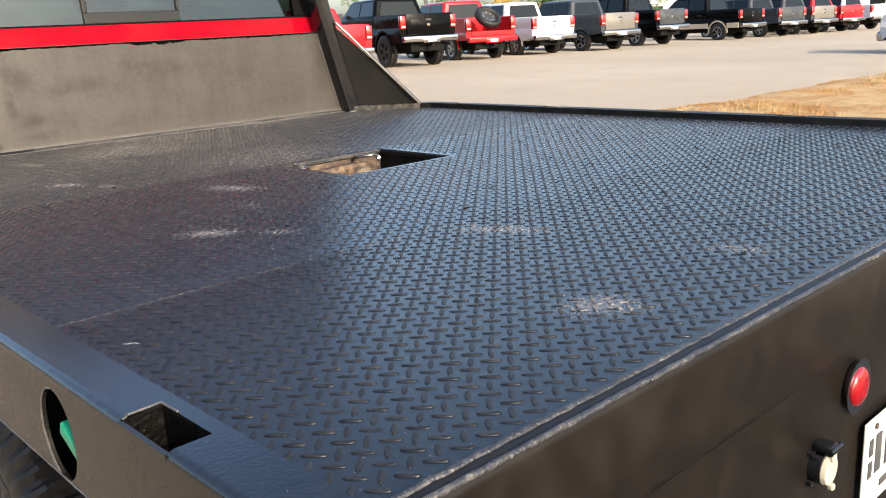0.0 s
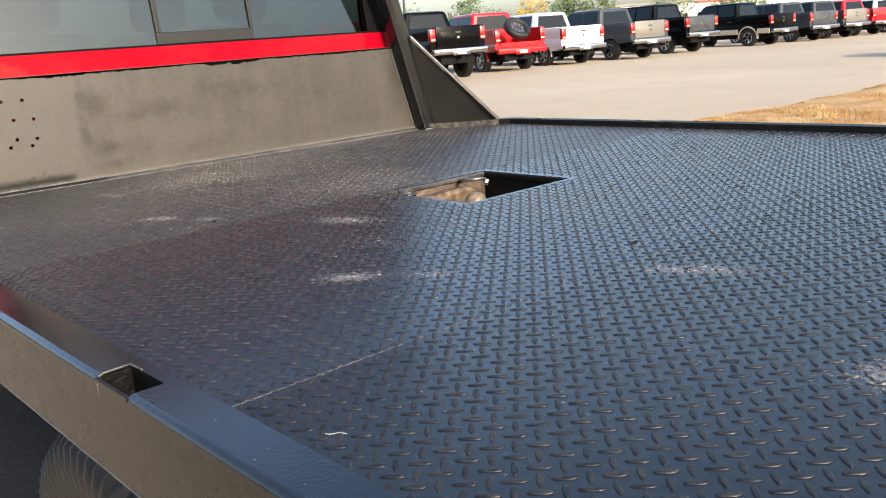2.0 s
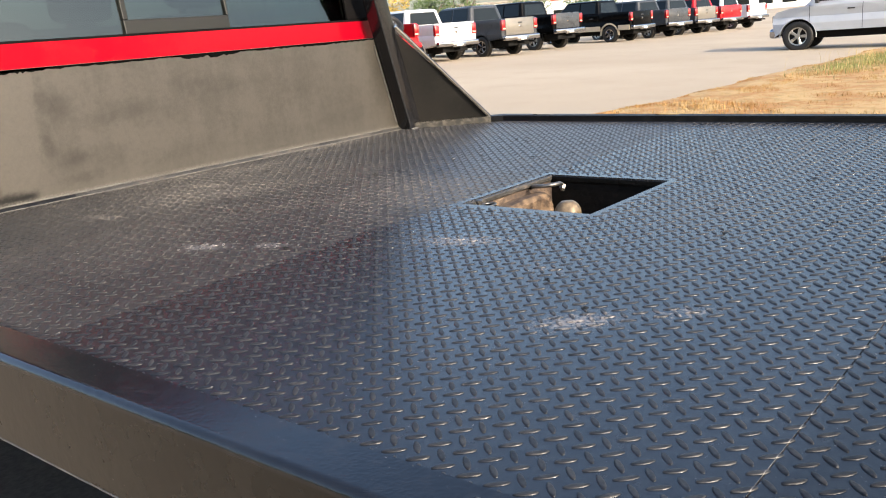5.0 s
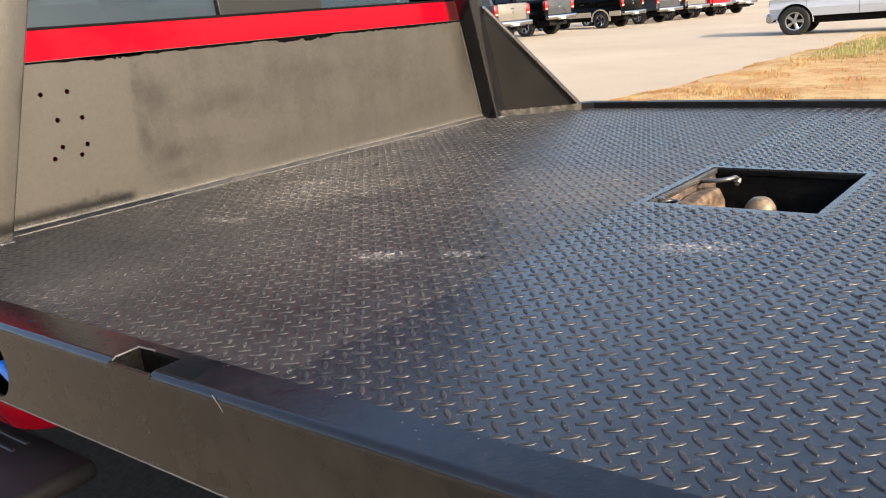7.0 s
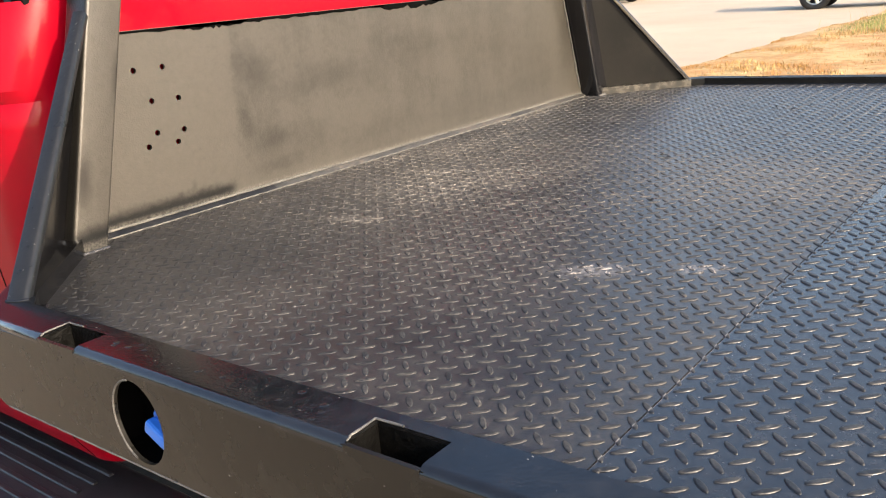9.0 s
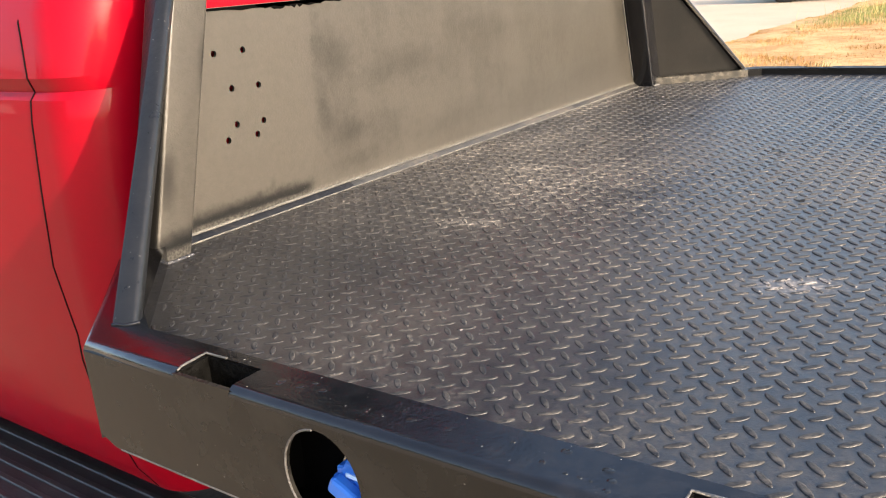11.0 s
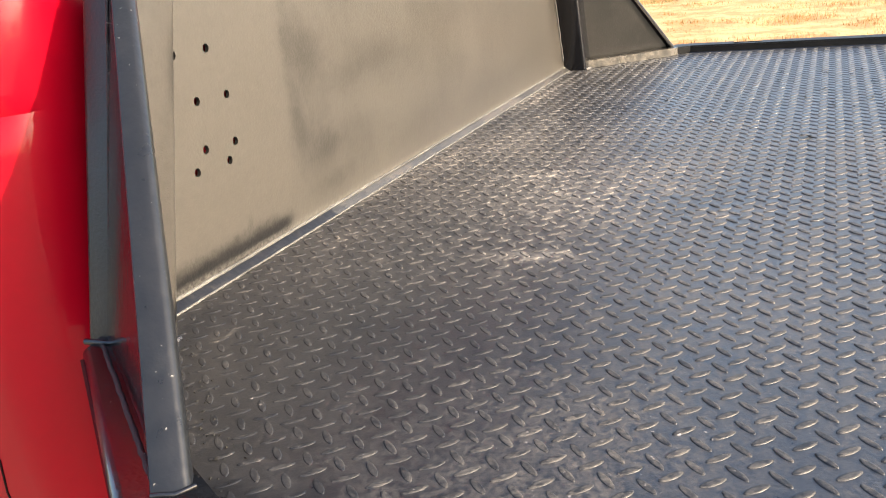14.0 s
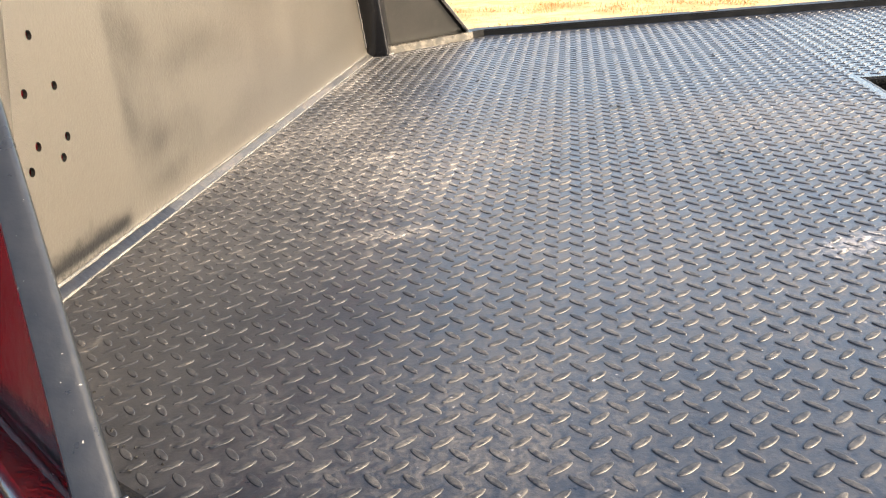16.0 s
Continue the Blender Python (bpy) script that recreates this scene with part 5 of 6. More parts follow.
# wheels of the truck
def wheel(parent, x, y, r, w, out, local=None, rim_mat=STEEL, lugs=True):
    """A tyre with tread blocks and a rim; out: +1 or -1, the side on which the rim shows."""
    o = local or Matrix.Identity(4)
    prof = [(0.60, 0.45), (0.74, 0.495), (0.84, 0.50), (0.93, 0.475), (1.0, 0.38), (1.0, 0.06), (0.97, 0.05), (0.97, -0.05), (1.0, -0.06), (1.0, -0.38), (0.93, -0.475), (0.84, -0.50), (0.74, -0.495), (0.60, -0.45)]
    n = 256 if lugs else 40
    rings = []
    for k in range(n + 1):
        a = 2 * math.pi * (k % n) / n
        ring = []
        for i, (u, v) in enumerate(prof):
            block = (k + (2 if i > 6 else 0)) % 4 < 2
            q = u * ((1.0 if block else 0.955) if lugs and u > 0.9 else 1.0)
            p = v * (1.02 if block and lugs and 0.8 < u < 0.95 else 1.0)
            ring.append((x + p * w, y + q * r * math.cos(a), r + q * r * math.sin(a)))
        rings.append(ring)
    bm = loft(rings, close=True, cap=False)
    bmesh.ops.remove_doubles(bm, verts=bm.verts, dist=0.0004)
    bmesh.ops.recalc_face_normals(bm, faces=bm.faces)
    bmesh.ops.transform(bm, matrix=o, verts=bm.verts)
    wh = part("wheel", bm, RUBBER, parent, "black rubber tyre on a steel rim")
    smooth_by_angle(wh, 40)
    bm = bmesh.new()
    for sg in (out, -out):
        cyl(bm, 0.60 * r, 0.02, Matrix.Translation((x + sg * w * 0.22, y, r)) @ Matrix.Rotation(radians(90), 4, "Y"), 28)
    bmesh.ops.transform(bm, matrix=o, verts=bm.verts)
    part("brake_disc", bm, WELL, wh)
    ring = [[(x + out * w * v, y + u * r * math.cos(a), r + u * r * math.sin(a)) for u, v in ((0.53, 0.30), (0.55, 0.44), (0.61, 0.46), (0.62, 0.30))] for a in [2 * math.pi * k / 32 for k in range(33)]]
    bm = loft(ring, cap=False)
    for k in range(5):
        a = 2 * math.pi * k / 5 + 0.3
        for turn in (-0.11, 0.11):
            box(bm, -0.02, 0.02, -0.055 * r, 0.055 * r, 0.10 * r, 0.57 * r, 0.01, 1, Matrix.Translation((x + out * w * 0.37, y, r)) @ Matrix.Rotation(a + turn, 4, "X"))
    cyl(bm, 0.17 * r, 0.05, Matrix.Translation((x + out * w * 0.38, y, r)) @ Matrix.Rotation(radians(90), 4, "Y"), 16)
    bmesh.ops.recalc_face_normals(bm, faces=bm.faces)
    bmesh.ops.transform(bm, matrix=o, verts=bm.verts)
    part("rim", bm, rim_mat, wh, "spoked metal rim")
    return wh


for x, out in ((0.245, -1), (flip(0.245), 1)):
    wheel(truck, x - XC, 1.60 - 1.6, 0.39, 0.28, out, rim_mat=DARKSTEEL)
    wheel(truck, x - XC, 5.75 - 1.6, 0.41, 0.27, out, lugs=False, rim_mat=DARKSTEEL)
bm = bmesh.new()
cyl(bm, 0.07, 1.9, pose(XC, 1.57, 0.40, 0, 90, 0), 16)
for x in (0.83, flip(0.83)):
    box(bm, x - 0.04, x + 0.04, 0.5, 6.6, 0.62, 0.80)
# two made-up blocks, added to keep the space under the bed dark
box(bm, 0.62, flip(0.62), 2.1, 3.0, 0.42, 0.88, 0.04)
box(bm, 0.75, flip(0.75), 0.5, 1.2, 0.45, 0.88, 0.04)
tpart("chassis", bm, DARKSTEEL, None, "dark steel chassis rails and axle, with added filler blocks to darken the underside")

# scraps on the deck
rng = random.Random(77)
verts, faces = [], []
for _ in range(230):
    x, y = 0.45 + 1.9 * rng.random() ** 0.65, rng.uniform(0.45, 2.95)
    if x < 0.9 and y > 2.2:
        continue
    if HATCH[0] - 0.03 < x < HATCH[1] + 0.03 and HATCH[2] - 0.03 < y < HATCH[3] + 0.03:
        continue
    s, a, n = rng.uniform(0.002, 0.0062), rng.uniform(0, 6.28), len(verts)
    for k in range(5):
        q = s * rng.uniform(0.5, 1.3)
        verts.append((x + q * math.cos(a + k * 1.256) * 1.5, y + q * math.sin(a + k * 1.256), DECK_Z + 0.0022 + rng.uniform(0, 0.004)))
    verts.append((x, y, DECK_Z + 0.005))
    faces += [(n + k, n + (k + 1) % 5, n + 5) for k in range(5)]
for _ in range(560):
    along = rng.random()
    if along < 0.88:
        x, y = RAIL_IN + 0.004 + abs(rng.gauss(0, 0.011)), 1.75 + 1.08 * rng.random() ** 0.7
    else:
        f = rng.random()
        x, y = 0.122 + 0.23 * f + abs(rng.gauss(0, 0.016)), 2.835 + 0.25 * f - abs(rng.gauss(0, 0.020))
    s, a, n = rng.uniform(0.0007, 0.0024) * (1.0 if along < 0.88 else 0.7), rng.uniform(0, 6.28), len(verts)
    for k in range(5):
        q = s * rng.uniform(0.5, 1.3)
        verts.append((x + q * math.cos(a + k * 1.256) * 1.4, y + q * math.sin(a + k * 1.256), DECK_Z + rng.uniform(0.0002, 0.0012)))
    verts.append((x, y, DECK_Z + s * 0.9 + 0.0006))
    faces += [(n + k, n + (k + 1) % 5, n + 5) for k in range(5)]
me = bpy.data.meshes.new("leaf_scraps")
me.from_pydata(verts, [], faces)
me.materials.append(SCRAP)
tagged(new("leaf_scraps", me), "dark dry scraps scattered over the deck", "debris", kind="stuff")
bm = bmesh.new()
tube(bm, [(0.138, 0.888, DECK_Z + 0.0025), (0.140, 0.882, DECK_Z + 0.003), (0.147, 0.876, DECK_Z + 0.004), (0.151, 0.869, DECK_Z + 0.0035)], 0.0003, 6)
tagged(part("plastic_sliver", bm, PLATEWHITE), "thin white curl of plastic lying on the deck", "debris")

# ---- parked vehicles ----


def pickup(name, label, body_mat, m, lift=0.0, tyre=0.40, bumper=CHROME, tail_mat=None, cab=(1.85, 4.15), roof=1.93, trim=None, spare=False, rim=STEEL, length=5.75, topper=None, long_cab=True, sill=0.0, nose=1.0):
    """A parked pickup. Local axes: +y forward, origin on the ground under the rear bumper."""
    t = thing(name, label, "truck", m, group="parked pickups")
    z = lift
    ra, fa, R = 1.25, length - nose, tyre + 0.07
    W = 0.98

    def arch(c):
        return [(c + R * math.cos(radians(a)), max(tyre + R * math.sin(radians(a)), 0.52 + z)) for a in range(0, 181, 15) if tyre + R * math.sin(radians(a)) >= 0.5 + z]

    low = 0.52 + z - sill
    rear = [(0.05, low + 0.12), (0.05, 0.88 + z), (cab[0], 0.88 + z)] if spare else [(0.05, low + 0.12), (0.05, 1.34 + z), (0.10, 1.37 + z), (cab[0], 1.37 + z)]
    prof = rear + [(cab[0] + 0.02, 1.30 + z), (cab[1] + 0.2, 1.30 + z), (length - 0.9, 1.27 + z), (length - 0.5, 1.23 + z), (length - 0.16, 1.15 + z), (length - 0.06, 1.02 + z), (length - 0.04, 0.8 + z), (length - 0.08, low)]
    prof += arch(fa) + arch(ra)
    bm = bmesh.new()
    f = bm.faces.new([bm.verts.new((-1, y, zz)) for y, zz in prof])
    out = bmesh.ops.extrude_face_region(bm, geom=[f])
    bmesh.ops.translate(bm, vec=(2, 0, 0), verts=[g for g in out["geom"] if isinstance(g, bmesh.types.BMVert)])
    bmesh.ops.recalc_face_normals(bm, faces=bm.faces)
    bed = [g for g in bm.faces if g.normal.z > 0.95 and 0.2 < g.calc_center_median().y < cab[0] - 0.2]
    if bed and not spare:
        bmesh.ops.inset_region(bm, faces=bed, thickness=0.07)
        bmesh.ops.translate(bm, vec=(0, 0, -0.5), verts=list({v for g in bed for v in g.verts}))
    wide = ((0.3, 0.93), (0.62, 0.955), (0.80, 0.972), (0.98, 0.980), (1.08, 0.984), (1.16, 0.976), (1.26, 0.955), (1.40, 0.925))

    def side_x(zz):
        return float(np.interp(zz - z, *zip(*wide)))

    for cut, _ in wide[1:-1]:
        bmesh.ops.bisect_plane(bm, geom=bm.verts[:] + bm.edges[:] + bm.faces[:], plane_co=(0, 0, cut + z), plane_no=(0, 0, 1))
    for v in bm.verts:
        nose = max(0.0, v.co.y - (length - 0.55)) / 0.55
        v.co.x *= side_x(v.co.z) - 0.16 * nose * nose
    ob = part("body", bm, body_mat, t)
    smooth_by_angle(ob, 24)
    for s in (-1, 1):
        if spare:
            bm = bmesh.new()
            x0, x1 = sorted((s * 0.83, s * 0.955))
            box(bm, x0, x1, 0.05, cab[0] + 0.02, 0.86 + z, 1.37 + z, 0.03, 2)
            part("bed_side", bm, body_mat, ob)
        for c in (ra, fa):
            lip = 0.09 if trim else 0.02
            secs = []
            for a in range(-5, 186, 10):
                ca, sa = math.cos(radians(a)), math.sin(radians(a))
                zz = tyre + R * sa
                xo = side_x(zz) + (0.022 if trim else 0.007)
                secs.append([(s * 0.90, c + R * ca, zz), (s * xo, c + R * ca, zz), (s * xo, c + (R + lip * 0.7) * ca, tyre + (R + lip * 0.7) * sa), (s * 0.90, c + (R + lip) * ca, tyre + (R + lip) * sa)])
            part("wheel_arch", loft(secs), trim or body_mat, ob)
            bm = bmesh.new()
            x0, x1 = sorted((s * 0.35, s * 0.70))
            box(bm, x0, x1, c - R, c + R, 0.40 + z, tyre + R - 0.02)
            part("wheel_well", bm, WELL, ob)
        if trim:
            for a, b in ((ra + R + 0.05, fa - R - 0.05), (0.08, ra - R - 0.05)):
                bm = bmesh.new()
                x0, x1 = sorted((s * 0.93, s * 0.984))
                box(bm, x0, x1, a, b, low + 0.01, low + 0.24, 0.01)
                part("lower_trim", bm, trim, ob)
    # greenhouse
    c0, c1 = cab
    lo, hi = (1.29 + z), (roof + z)
    secs = [round_rect(-0.93, 0.93, c0, c1 + 0.45, 0.08, lo, 4), round_rect(-0.90, 0.90, c0 + 0.03, c1 + 0.35, 0.08, lo + 0.08, 4), round_rect(-0.76, 0.76, c0 + 0.15, c1 - 0.25, 0.10, hi - 0.08, 4), round_rect(-0.72, 0.72, c0 + 0.19, c1 - 0.30, 0.12, hi - 0.035, 4), round_rect(-0.63, 0.63, c0 + 0.28, c1 - 0.42, 0.16, hi - 0.008, 4), round_rect(-0.45, 0.45, c0 + 0.48, c1 - 0.65, 0.18, hi, 4)]
    g = part("cab", loft(secs), topper or body_mat, t)
    smooth_by_angle(g, 26)

    def pane(pts):
        bm = bmesh.new()
        vs = [bm.verts.new(p) for p in pts]
        f = bm.faces.new(vs)
        bmesh.ops.recalc_face_normals(bm, faces=[f])
        f.normal_update()
        c = f.calc_center_median()
        if f.normal.dot(c - Vector((0, (c0 + c1) / 2, lo))) < 0:
            f.normal_flip()
            f.normal_update()
        way = f.normal.copy()
        o = bmesh.ops.extrude_face_region(bm, geom=[f])
        bmesh.ops.translate(bm, vec=way * 0.014, verts=[q for q in o["geom"] if isinstance(q, bmesh.types.BMVert)])
        bmesh.ops.recalc_face_normals(bm, faces=bm.faces)
        part("window", bm, CARGLASS, g, "dark window glass")

    za, zb = lo + 0.10, hi - 0.10
    fr = lambda zz: (zz - lo - 0.08) / (hi - 0.16 - lo)
    yb = lambda zz: c0 + 0.03 + 0.12 * fr(zz)
    yf = lambda zz: c1 + 0.35 - 0.60 * fr(zz)
    xs = lambda zz: 0.90 - 0.14 * fr(zz)
    pane([(-0.70, yb(za), za), (0.70, yb(za), za), (0.58, yb(zb - 0.03), zb - 0.03), (-0.58, yb(zb - 0.03), zb - 0.03)])
    pane([(-0.76, yf(za), za), (0.76, yf(za), za), (0.62, yf(zb), zb), (-0.62, yf(zb), zb)])
    for s in (-1, 1):
        cuts = ((c0 + 0.22, (c0 + c1) / 2 - 0.02), ((c0 + c1) / 2 + 0.06, c1 + 0.08)) if long_cab else ((c0 + 0.22, c0 + 0.45), (c0 + 0.53, c1 + 0.08))
        for n, (a, b) in enumerate(cuts):
            pane([(s * xs(za), a, za), (s * xs(za), b, za), (s * xs(zb), b - (0.34 if n else 0.0), zb), (s * xs(zb), a + (0.0 if n else 0.06), zb)])
    # tailgate, lamps, bumper
    if not spare:
        bm = bmesh.new()
        box(bm, -0.77, 0.77, 0.0, 0.06, 0.74 + z, 1.38 + z, 0.02, 2)
        box(bm, -0.62, 0.62, -0.008, 0.03, 0.84 + z, 1.22 + z, 0.02, 2)
        tg = part("tailgate", bm, tail_mat or body_mat, t)
        smooth_by_angle(tg, 40)
        bm = bmesh.new()
        box(bm, -0.10, 0.10, -0.018, 0.0, 1.16 + z, 1.22 + z, 0.01)
        part("tailgate_handle", bm, PLASTIC, tg)
        bm = bmesh.new()
        box(bm, -0.05, 0.05, -0.014, 0.0, 1.0 + z, 1.08 + z, 0.012)
        part("badge", bm, CHROME, tg)
    else:
        bm = bmesh.new()
        box(bm, -0.77, 0.77, 0.03, 0.09, 0.74 + z, 0.90 + z, 0.02, 2)
        part("tailgate", bm, body_mat, t, "lowered red tailgate")
        ring = []
        c = Matrix.Translation((0.22, 0.60, 1.36 + z)) @ Matrix.Rotation(radians(44), 4, "X") @ Matrix.Rotation(radians(6), 4, "Y")
        for k in range(28):
            a = 2 * math.pi * k / 28
            ring.append([c @ Vector(((0.37 + u) * math.cos(a), (0.37 + u) * math.sin(a), v)) for u, v in ((-0.06, -0.10), (0.06, -0.12), (0.11, -0.08), (0.11, 0.08), (0.06, 0.12), (-0.06, 0.10))])
        bm = loft(ring + [ring[0]], cap=False)
        sp = part("spare_tyre", bm, RUBBER, t, "spare tyre leaning in the bed", smooth=True)
        bm = bmesh.new()
        cyl(bm, 0.31, 0.06, c, 24)
        part("rim", bm, DARKSTEEL, sp)
        bm = bmesh.new()
        for k in range(8):
            cyl(bm, 0.05, 0.08, c @ Matrix.Translation((0.20 * math.cos(k * 0.785), 0.20 * math.sin(k * 0.785), 0)), 10)
        part("rim_hole", bm, STEEL, sp)
    for s in (-1, 1):
        bm = bmesh.new()
        x0, x1 = sorted((s * 0.785, s * 0.985))
        box(bm, x0, x1, -0.01, 0.13, 0.93 + z, 1.33 + z, 0.03, 2)
        lp = part("tail_lamp", bm, REDLENS, t, "red tail lamp")
        smooth_by_angle(lp, 40)
        bm = bmesh.new()
        x0, x1 = sorted((s * 0.80, s * 0.95))
        box(bm, x0, x1, -0.016, 0.02, 0.97 + z, 1.03 + z, 0.01)
        part("reverse_lens", bm, CREAM, lp)
    bm = bmesh.new()
    box(bm, -0.96, 0.96, -0.16, 0.03, 0.54 + z, 0.72 + z, 0.035, 3)
    box(bm, -0.30, 0.30, -0.175, 0.0, 0.50 + z, 0.66 + z, 0.02, 2)
    bp = part("bumper", bm, bumper, t)
    smooth_by_angle(bp, 40)
    bm = bmesh.new()
    box(bm, -0.15, 0.15, -0.19, -0.17, 0.535 + z, 0.635 + z, 0.004)
    part("number_plate", bm, PLATEWHITE, bp)
    bm = bmesh.new()
    box(bm, -0.60, 0.60, 0.1, length - 0.3, 0.34 + z * 0.6, 0.56 + z, 0.03)
    cyl(bm, 0.09, 1.7, pose(0, ra, tyre, 0, 90, 0), 12)
    cyl(bm, 0.17, 0.24, pose(0, ra, tyre), 12)
    cyl(bm, 0.36, 0.22, pose(0, 0.62, 0.46 + z), 20)
    tube(bm, [(0.55, 0.9, 0.45 + z), (0.62, 0.3, 0.45 + z), (0.72, -0.05, 0.44 + z)], 0.04, 8)
    box(bm, -0.05, 0.05, -0.25, 0.2, 0.40 + z, 0.47 + z)
    part("underbody", bm, WELL, t)
    bm = bmesh.new()
    box(bm, -0.84, 0.84, length - 0.20, length + 0.06, 0.40 + z, 0.68 + z, 0.08, 3)
    part("front_bumper", bm, bumper, t)
    for s in (-1, 1):
        bm = bmesh.new()
        x0, x1 = sorted((s * 0.58, s * 0.84))
        box(bm, x0, x1, length - 0.22, length - 0.03, 0.84 + z, 1.06 + z, 0.03)
        part("headlamp", bm, CHROME, t)
        bm = bmesh.new()
        x0, x1 = sorted((s * 0.96, s * 1.16))
        box(bm, x0, x1, c1 + 0.02, c1 + 0.12, 1.34 + z, 1.56 + z, 0.03, 2)
        part("mirror", bm, PLASTIC, g)
        for y in (c0 + 0.30, (c0 + c1) / 2 + 0.22):
            bm = bmesh.new()
            x0, x1 = sorted((s * 0.975, s * 1.005))
            box(bm, x0, x1, y, y + 0.20, 1.12 + z, 1.16 + z, 0.008)
            part("door_handle", bm, PLASTIC, ob)
        for y in (c0 + 0.06, (c0 + c1) / 2 + 0.02, c1 + 0.28):
            secs = []
            for zz in (low + 0.06, 0.80 + z, 0.98 + z, 1.08 + z, 1.16 + z, 1.26 + z, 1.295 + z):
                xo = side_x(zz)
                secs.append([(s * (xo - 0.004), y, zz), (s * (xo + 0.002), y, zz), (s * (xo + 0.002), y + 0.012, zz), (s * (xo - 0.004), y + 0.012, zz)])
            part("door_gap", loft(secs), GAP, ob)
        for y in (ra, fa):
            wheel(t, s * 0.84, y, tyre, 0.27, s, lugs=False, rim_mat=rim)
    return t


HEAD = -14    # the row stands a little askew to the flatbed


def parked(x, y, turn=0.0):
    return pose(x, y, lot_z(x, y), 0, 0, HEAD + turn)


pickup("pickup_truck", "bright red pickup truck parked in the row", REDCAR, parked(14.95, 20.1), lift=-0.02)
pickup("pickup_truck", "lifted black crew-cab pickup truck with chrome bumper", BLACKCAR, parked(18.25, 20.0, 1), lift=0.24, tyre=0.51, roof=1.93, rim=DARKSTEEL, trim=BLACKCAR)
pickup("pickup_truck", "red pickup truck with a spare tyre in its bed", REDCAR, parked(22.0, 20.9, -3), lift=0.08, tyre=0.43, bumper=REDCAR, spare=True, roof=2.0)
pickup("pickup_truck", "white extended-cab pickup truck with chrome bumper", WHITE, parked(25.5, 21.0, 1), lift=0.02, rim=STEEL, roof=1.98)
pickup("pickup_truck", "grey pickup truck with pewter tailgate", GREYCAR, parked(28.7, 20.3, 3), lift=0.06, tail_mat=PEWTER, rim=CHROME, roof=1.98)
pickup("pickup_truck", "tall black crew-cab pickup truck with dark tailgate", BLACKCAR, parked(33.2, 20.8, 5), lift=0.14, tyre=0.44, tail_mat=GREYCAR, roof=2.0)
pickup("pickup_truck", "black pickup truck with tan lower trim", BLACKCAR, parked(39.1, 20.2, 8), lift=0.05, trim=TANCAR, rim=CHROME, roof=2.0)
pickup("pickup_truck", "dark grey pickup truck with chrome bumper", GREYCAR, parked(42.6, 19.9), lift=0.04)
pickup("pickup_truck", "dark pickup truck with a pewter tailgate", GREYCAR, parked(46.0, 19.8), lift=0.04, tail_mat=PEWTER)
pickup("pickup_truck", "dark red pickup truck near the end of the row", REDCAR, parked(49.3, 19.7), lift=0.03)
pickup("pickup_truck", "white pickup truck at the end of the row", WHITE, parked(53.2, 19.6), lift=0.03)
# next three stand out of view, added to be mirrored in the cab's paint
pickup("pickup_truck", "white pickup truck added out of view beyond the red cab", WHITE, parked(-3.2, 20.9, 1), lift=0.04)
pickup("pickup_truck", "dark grey pickup truck added out of view beyond the red cab", GREYCAR, parked(-6.9, 20.8), lift=0.06)
pickup("pickup_truck", "white pickup truck added out of view past the grey one", WHITE, parked(-10.6, 20.9, -2), lift=0.02)
pickup("pickup_truck", "silver pickup truck parked beside the dry grass", SILVER, pose(28.0, 4.45, lot_z(27, 7), 0, 0, 6), lift=0.0, length=5.53, tyre=0.43, sill=0.10, nose=0.78)

# ---- far trees, lamp posts, buildings ----


def tree(name, label, x, y, h, spread, leaf, seed, clumps=26, leaves=75, small=1.0):
    rng = random.Random(seed)
    t = thing(name, label, "tree", pose(x, y, lot_z(x, y)), group="trees round the lot")
    bm = bmesh.new()
    tube(bm, [(0, 0, -0.1), (0.05 * h * rng.uniform(-1, 1), 0.02, h * 0.25), (0.04 * h * rng.uniform(-1, 1), 0, h * 0.6)], 0.035 * h, 8)
    for k in range(6):
        a = rng.uniform(0, 6.28)
        tube(bm, [(0, 0, h * 0.22), (spread * 0.3 * math.cos(a), spread * 0.3 * math.sin(a), h * 0.42), (spread * 0.62 * math.cos(a), spread * 0.62 * math.sin(a), h * rng.uniform(0.55, 0.8))], 0.012 * h, 6)
    part("trunk", bm, BARK, t, "grey brown trunk and limbs")
    verts, faces = [], []
    for _ in range(clumps):
        a, q = rng.uniform(0, 6.28), rng.random() ** 0.5
        zz = rng.uniform(0.30, 0.95)
        wide = spread * math.sin(math.pi * (0.15 + 0.8 * zz)) ** 0.7
        c = Vector((wide * q * math.cos(a), wide * q * math.sin(a), zz * h))
        rad = spread * rng.uniform(0.20, 0.36)
        for _ in range(leaves):
            d = Vector((rng.gauss(0, 1), rng.gauss(0, 1), rng.gauss(0, 0.8))).normalized() * rad * rng.random() ** 0.4
            p = c + d
            s = h * rng.uniform(0.016, 0.035) * small
            u = Vector((rng.gauss(0, 1), rng.gauss(0, 1), rng.gauss(0, 1))).normalized()
            v = u.orthogonal().normalized() * s
            u = u * s
            n = len(verts)
            verts += [p - u, p + v * 0.6, p + u, p - v * 0.6]
            faces.append((n, n + 1, n + 2, n + 3))
    me = bpy.data.meshes.new("crown")
    me.from_pydata([tuple(v) for v in verts], [], faces)
    me.materials.append(leaf)
    ob = new("crown", me)
    ob.parent = t
    return t


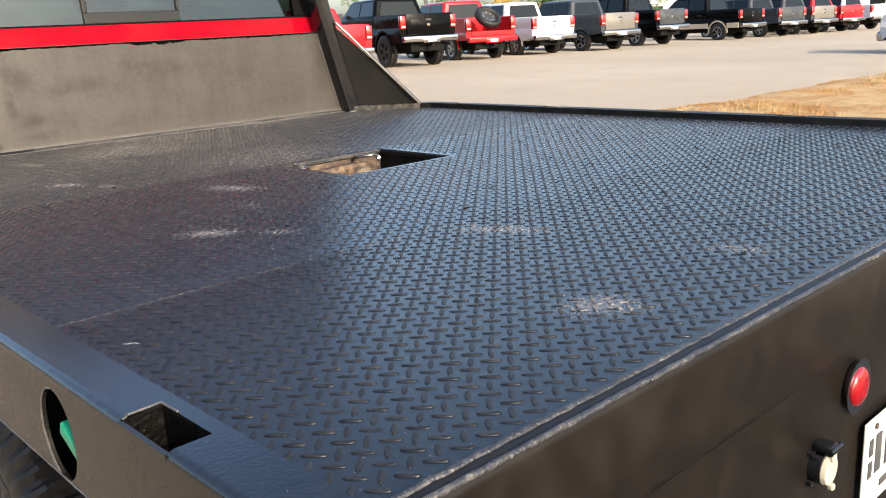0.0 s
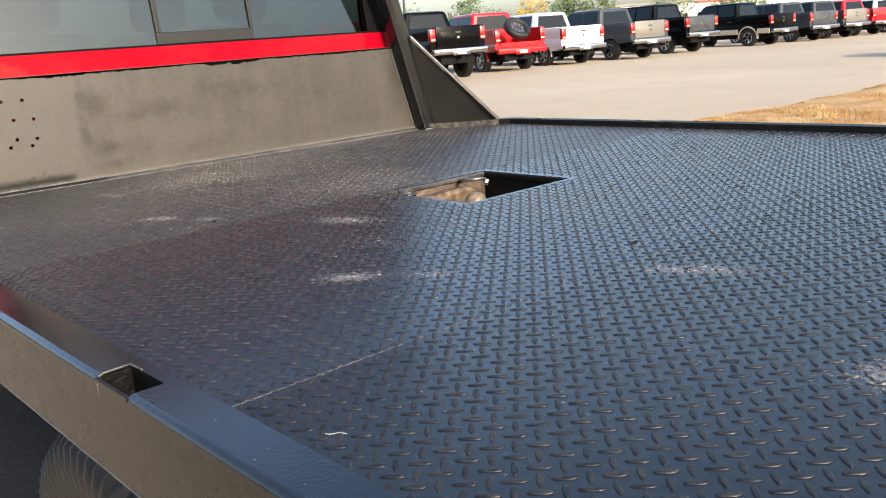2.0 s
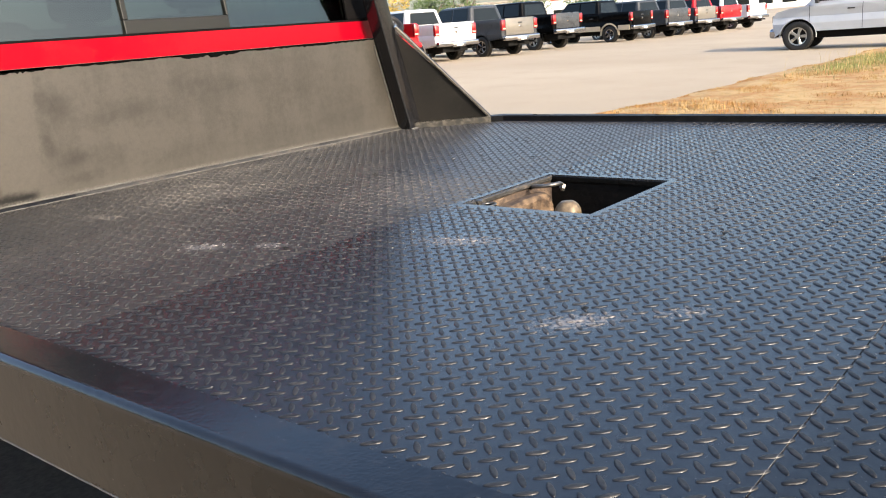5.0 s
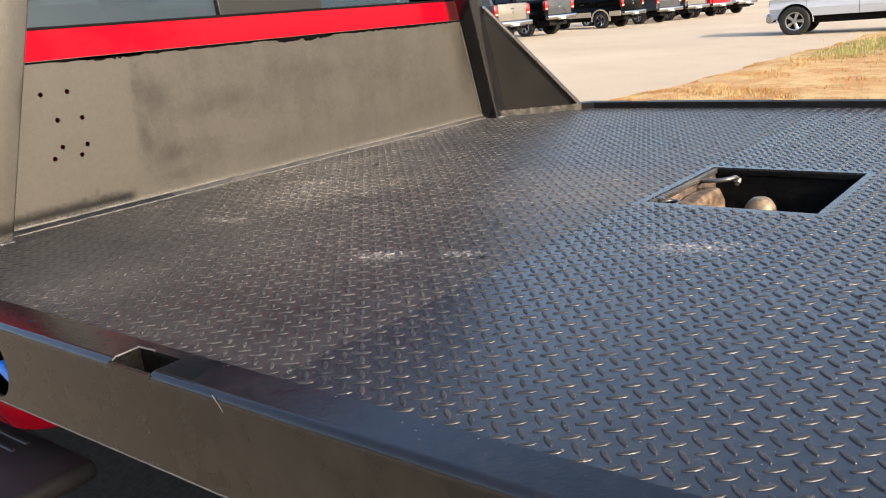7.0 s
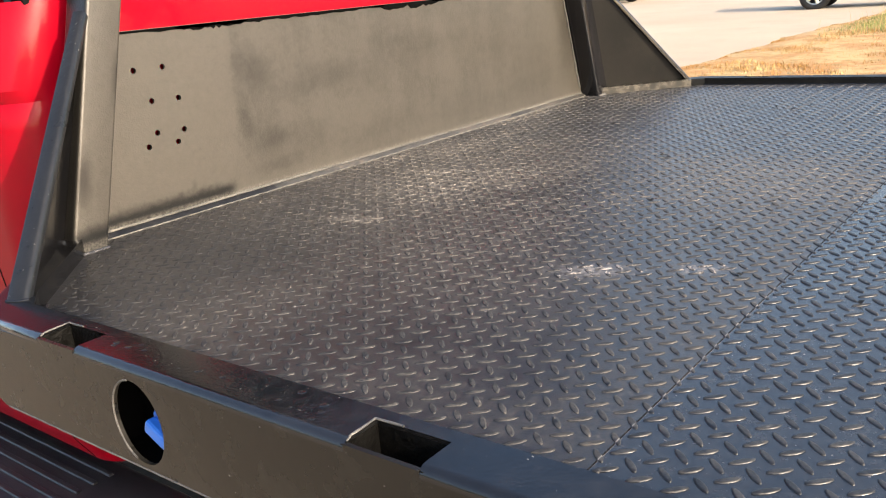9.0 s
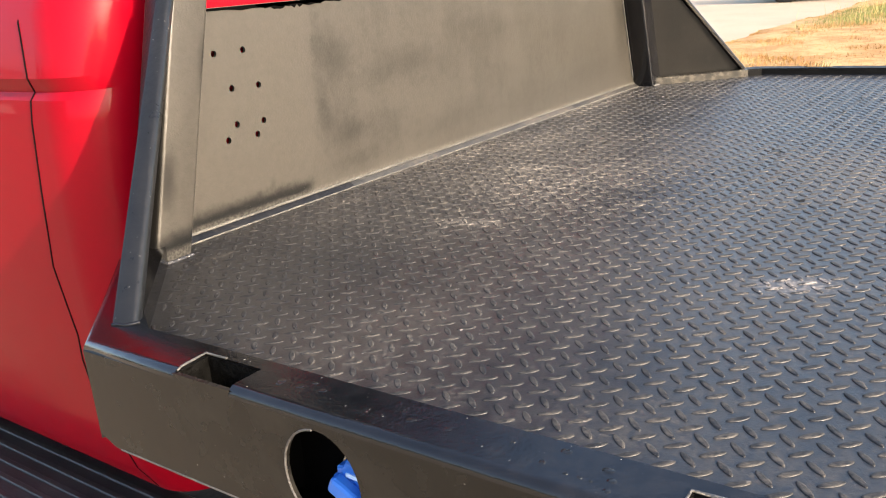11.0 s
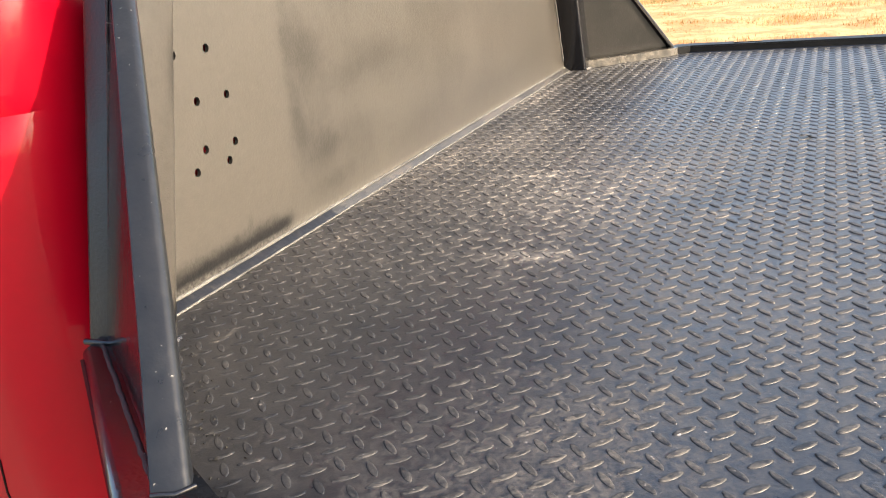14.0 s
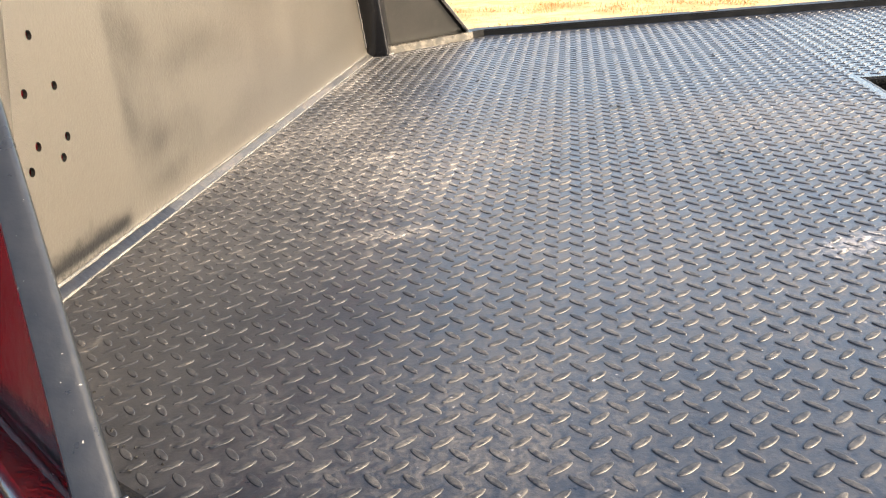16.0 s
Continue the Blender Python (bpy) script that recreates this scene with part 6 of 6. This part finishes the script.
for n, (x, y, h, s, leaf, lab) in enumerate(((62, 66, 5.4, 3.0, LEAF, "green"), (69, 70, 4.6, 3.4, LEAF, "green"), (74.5, 68, 5.2, 2.6, LEAFGOLD, "yellow autumn"), (79, 67, 5.6, 3.2, LEAF, "green"), (84, 66, 6.2, 3.6, LEAF, "green"),
                                            (96, 64, 5.0, 3.4, LEAF, "green"), (108, 62, 5.2, 3.6, LEAF, "green"), (120, 66, 5.4, 4.0, LEAF, "green"), (56, 70, 5.0, 3.2, LEAF, "green"))):
    tree("tree", lab + " leafy tree beyond the parked pickups", x, y, h, s, leaf, 60 + n)
for n, (x, y, h, s) in enumerate(((11.0, -30, 8.8, 2.4), (14.2, -31, 9.6, 2.6), (19.5, -32, 8.9, 1.8), (-6, -46, 9, 5), (3, -50, 10, 6), (-14, -52, 8.5, 5), (14, -55, 10, 6), (24, -52, 9, 5.5), (-24, -48, 10, 6), (36, -55, 9, 6))):
    tree("tree", "dark leafy tree across the lot, seen mirrored in glass", x, y, h, s, LEAFDARK, 90 + n, 30, 230, 0.42)


# unseen trees, added so the red paint mirrors a dark horizon
for n, (x, y, h, s) in enumerate(((-46, 12, 9, 6), (-43, 24, 8, 5.5), (-44, 36, 9.5, 6), (-36, 47, 8.5, 6), (-28, 57, 9, 6), (-17, 64, 9, 6))):
    tree("tree", "dark leafy tree added out of view, to be mirrored in the red paint", x, y, h, s, LEAFDARK, 120 + n)


def lot_lamp(x, y, h):
    t = thing("street_lamp", "tall grey lamp post at the edge of the lot", "lamp post", pose(x, y, lot_z(x, y)), group="lot lamps")
    bm = bmesh.new()
    cyl(bm, 0.12, h, pose(0, 0, h / 2), 12, 0.08)
    cyl(bm, 0.3, 0.6, pose(0, 0, 0.3), 14)
    part("pole", bm, DARKSTEEL, t)
    bm = bmesh.new()
    box(bm, -0.8, 0.8, -0.12, 0.12, h - 0.1, h + 0.1, 0.03)
    part("lamp_head", bm, PLASTIC, t)


lot_lamp(49.5, 60, 9)


def far_building(x, y, w, d, h, turn, sign):
    t = thing("low_building", "low pale commercial building beyond the lot", "building", pose(x, y, lot_z(x, y), 0, 0, turn), group="far buildings")
    bm = bmesh.new()
    box(bm, -w / 2, w / 2, -d / 2, d / 2, 0, h, 0.05)
    wl = part("wall", bm, BUILDING, t)
    bm = bmesh.new()
    box(bm, -w / 2 - 0.3, w / 2 + 0.3, -d / 2 - 0.3, d / 2 + 0.3, h, h + 0.35, 0.05)
    part("roof", bm, PEWTER, t)
    for k in range(int(w / 4)):
        bm = bmesh.new()
        box(bm, -w / 2 + 1 + k * 4, -w / 2 + 3.4 + k * 4, -d / 2 - 0.06, -d / 2 + 0.1, 0.9, 2.6, 0.03)
        part("window", bm, CARGLASS, wl)
    if sign:
        bm = bmesh.new()
        box(bm, -3.5, 3.5, -d / 2 - 0.25, -d / 2 - 0.05, h - 0.2, h + 1.1, 0.05)
        part("sign_board", bm, SIGNRED, wl, "plain red sign board")


far_building(128, 80, 40, 14, 4.2, -35, True)
far_building(165, 60, 50, 14, 4.6, -60, False)
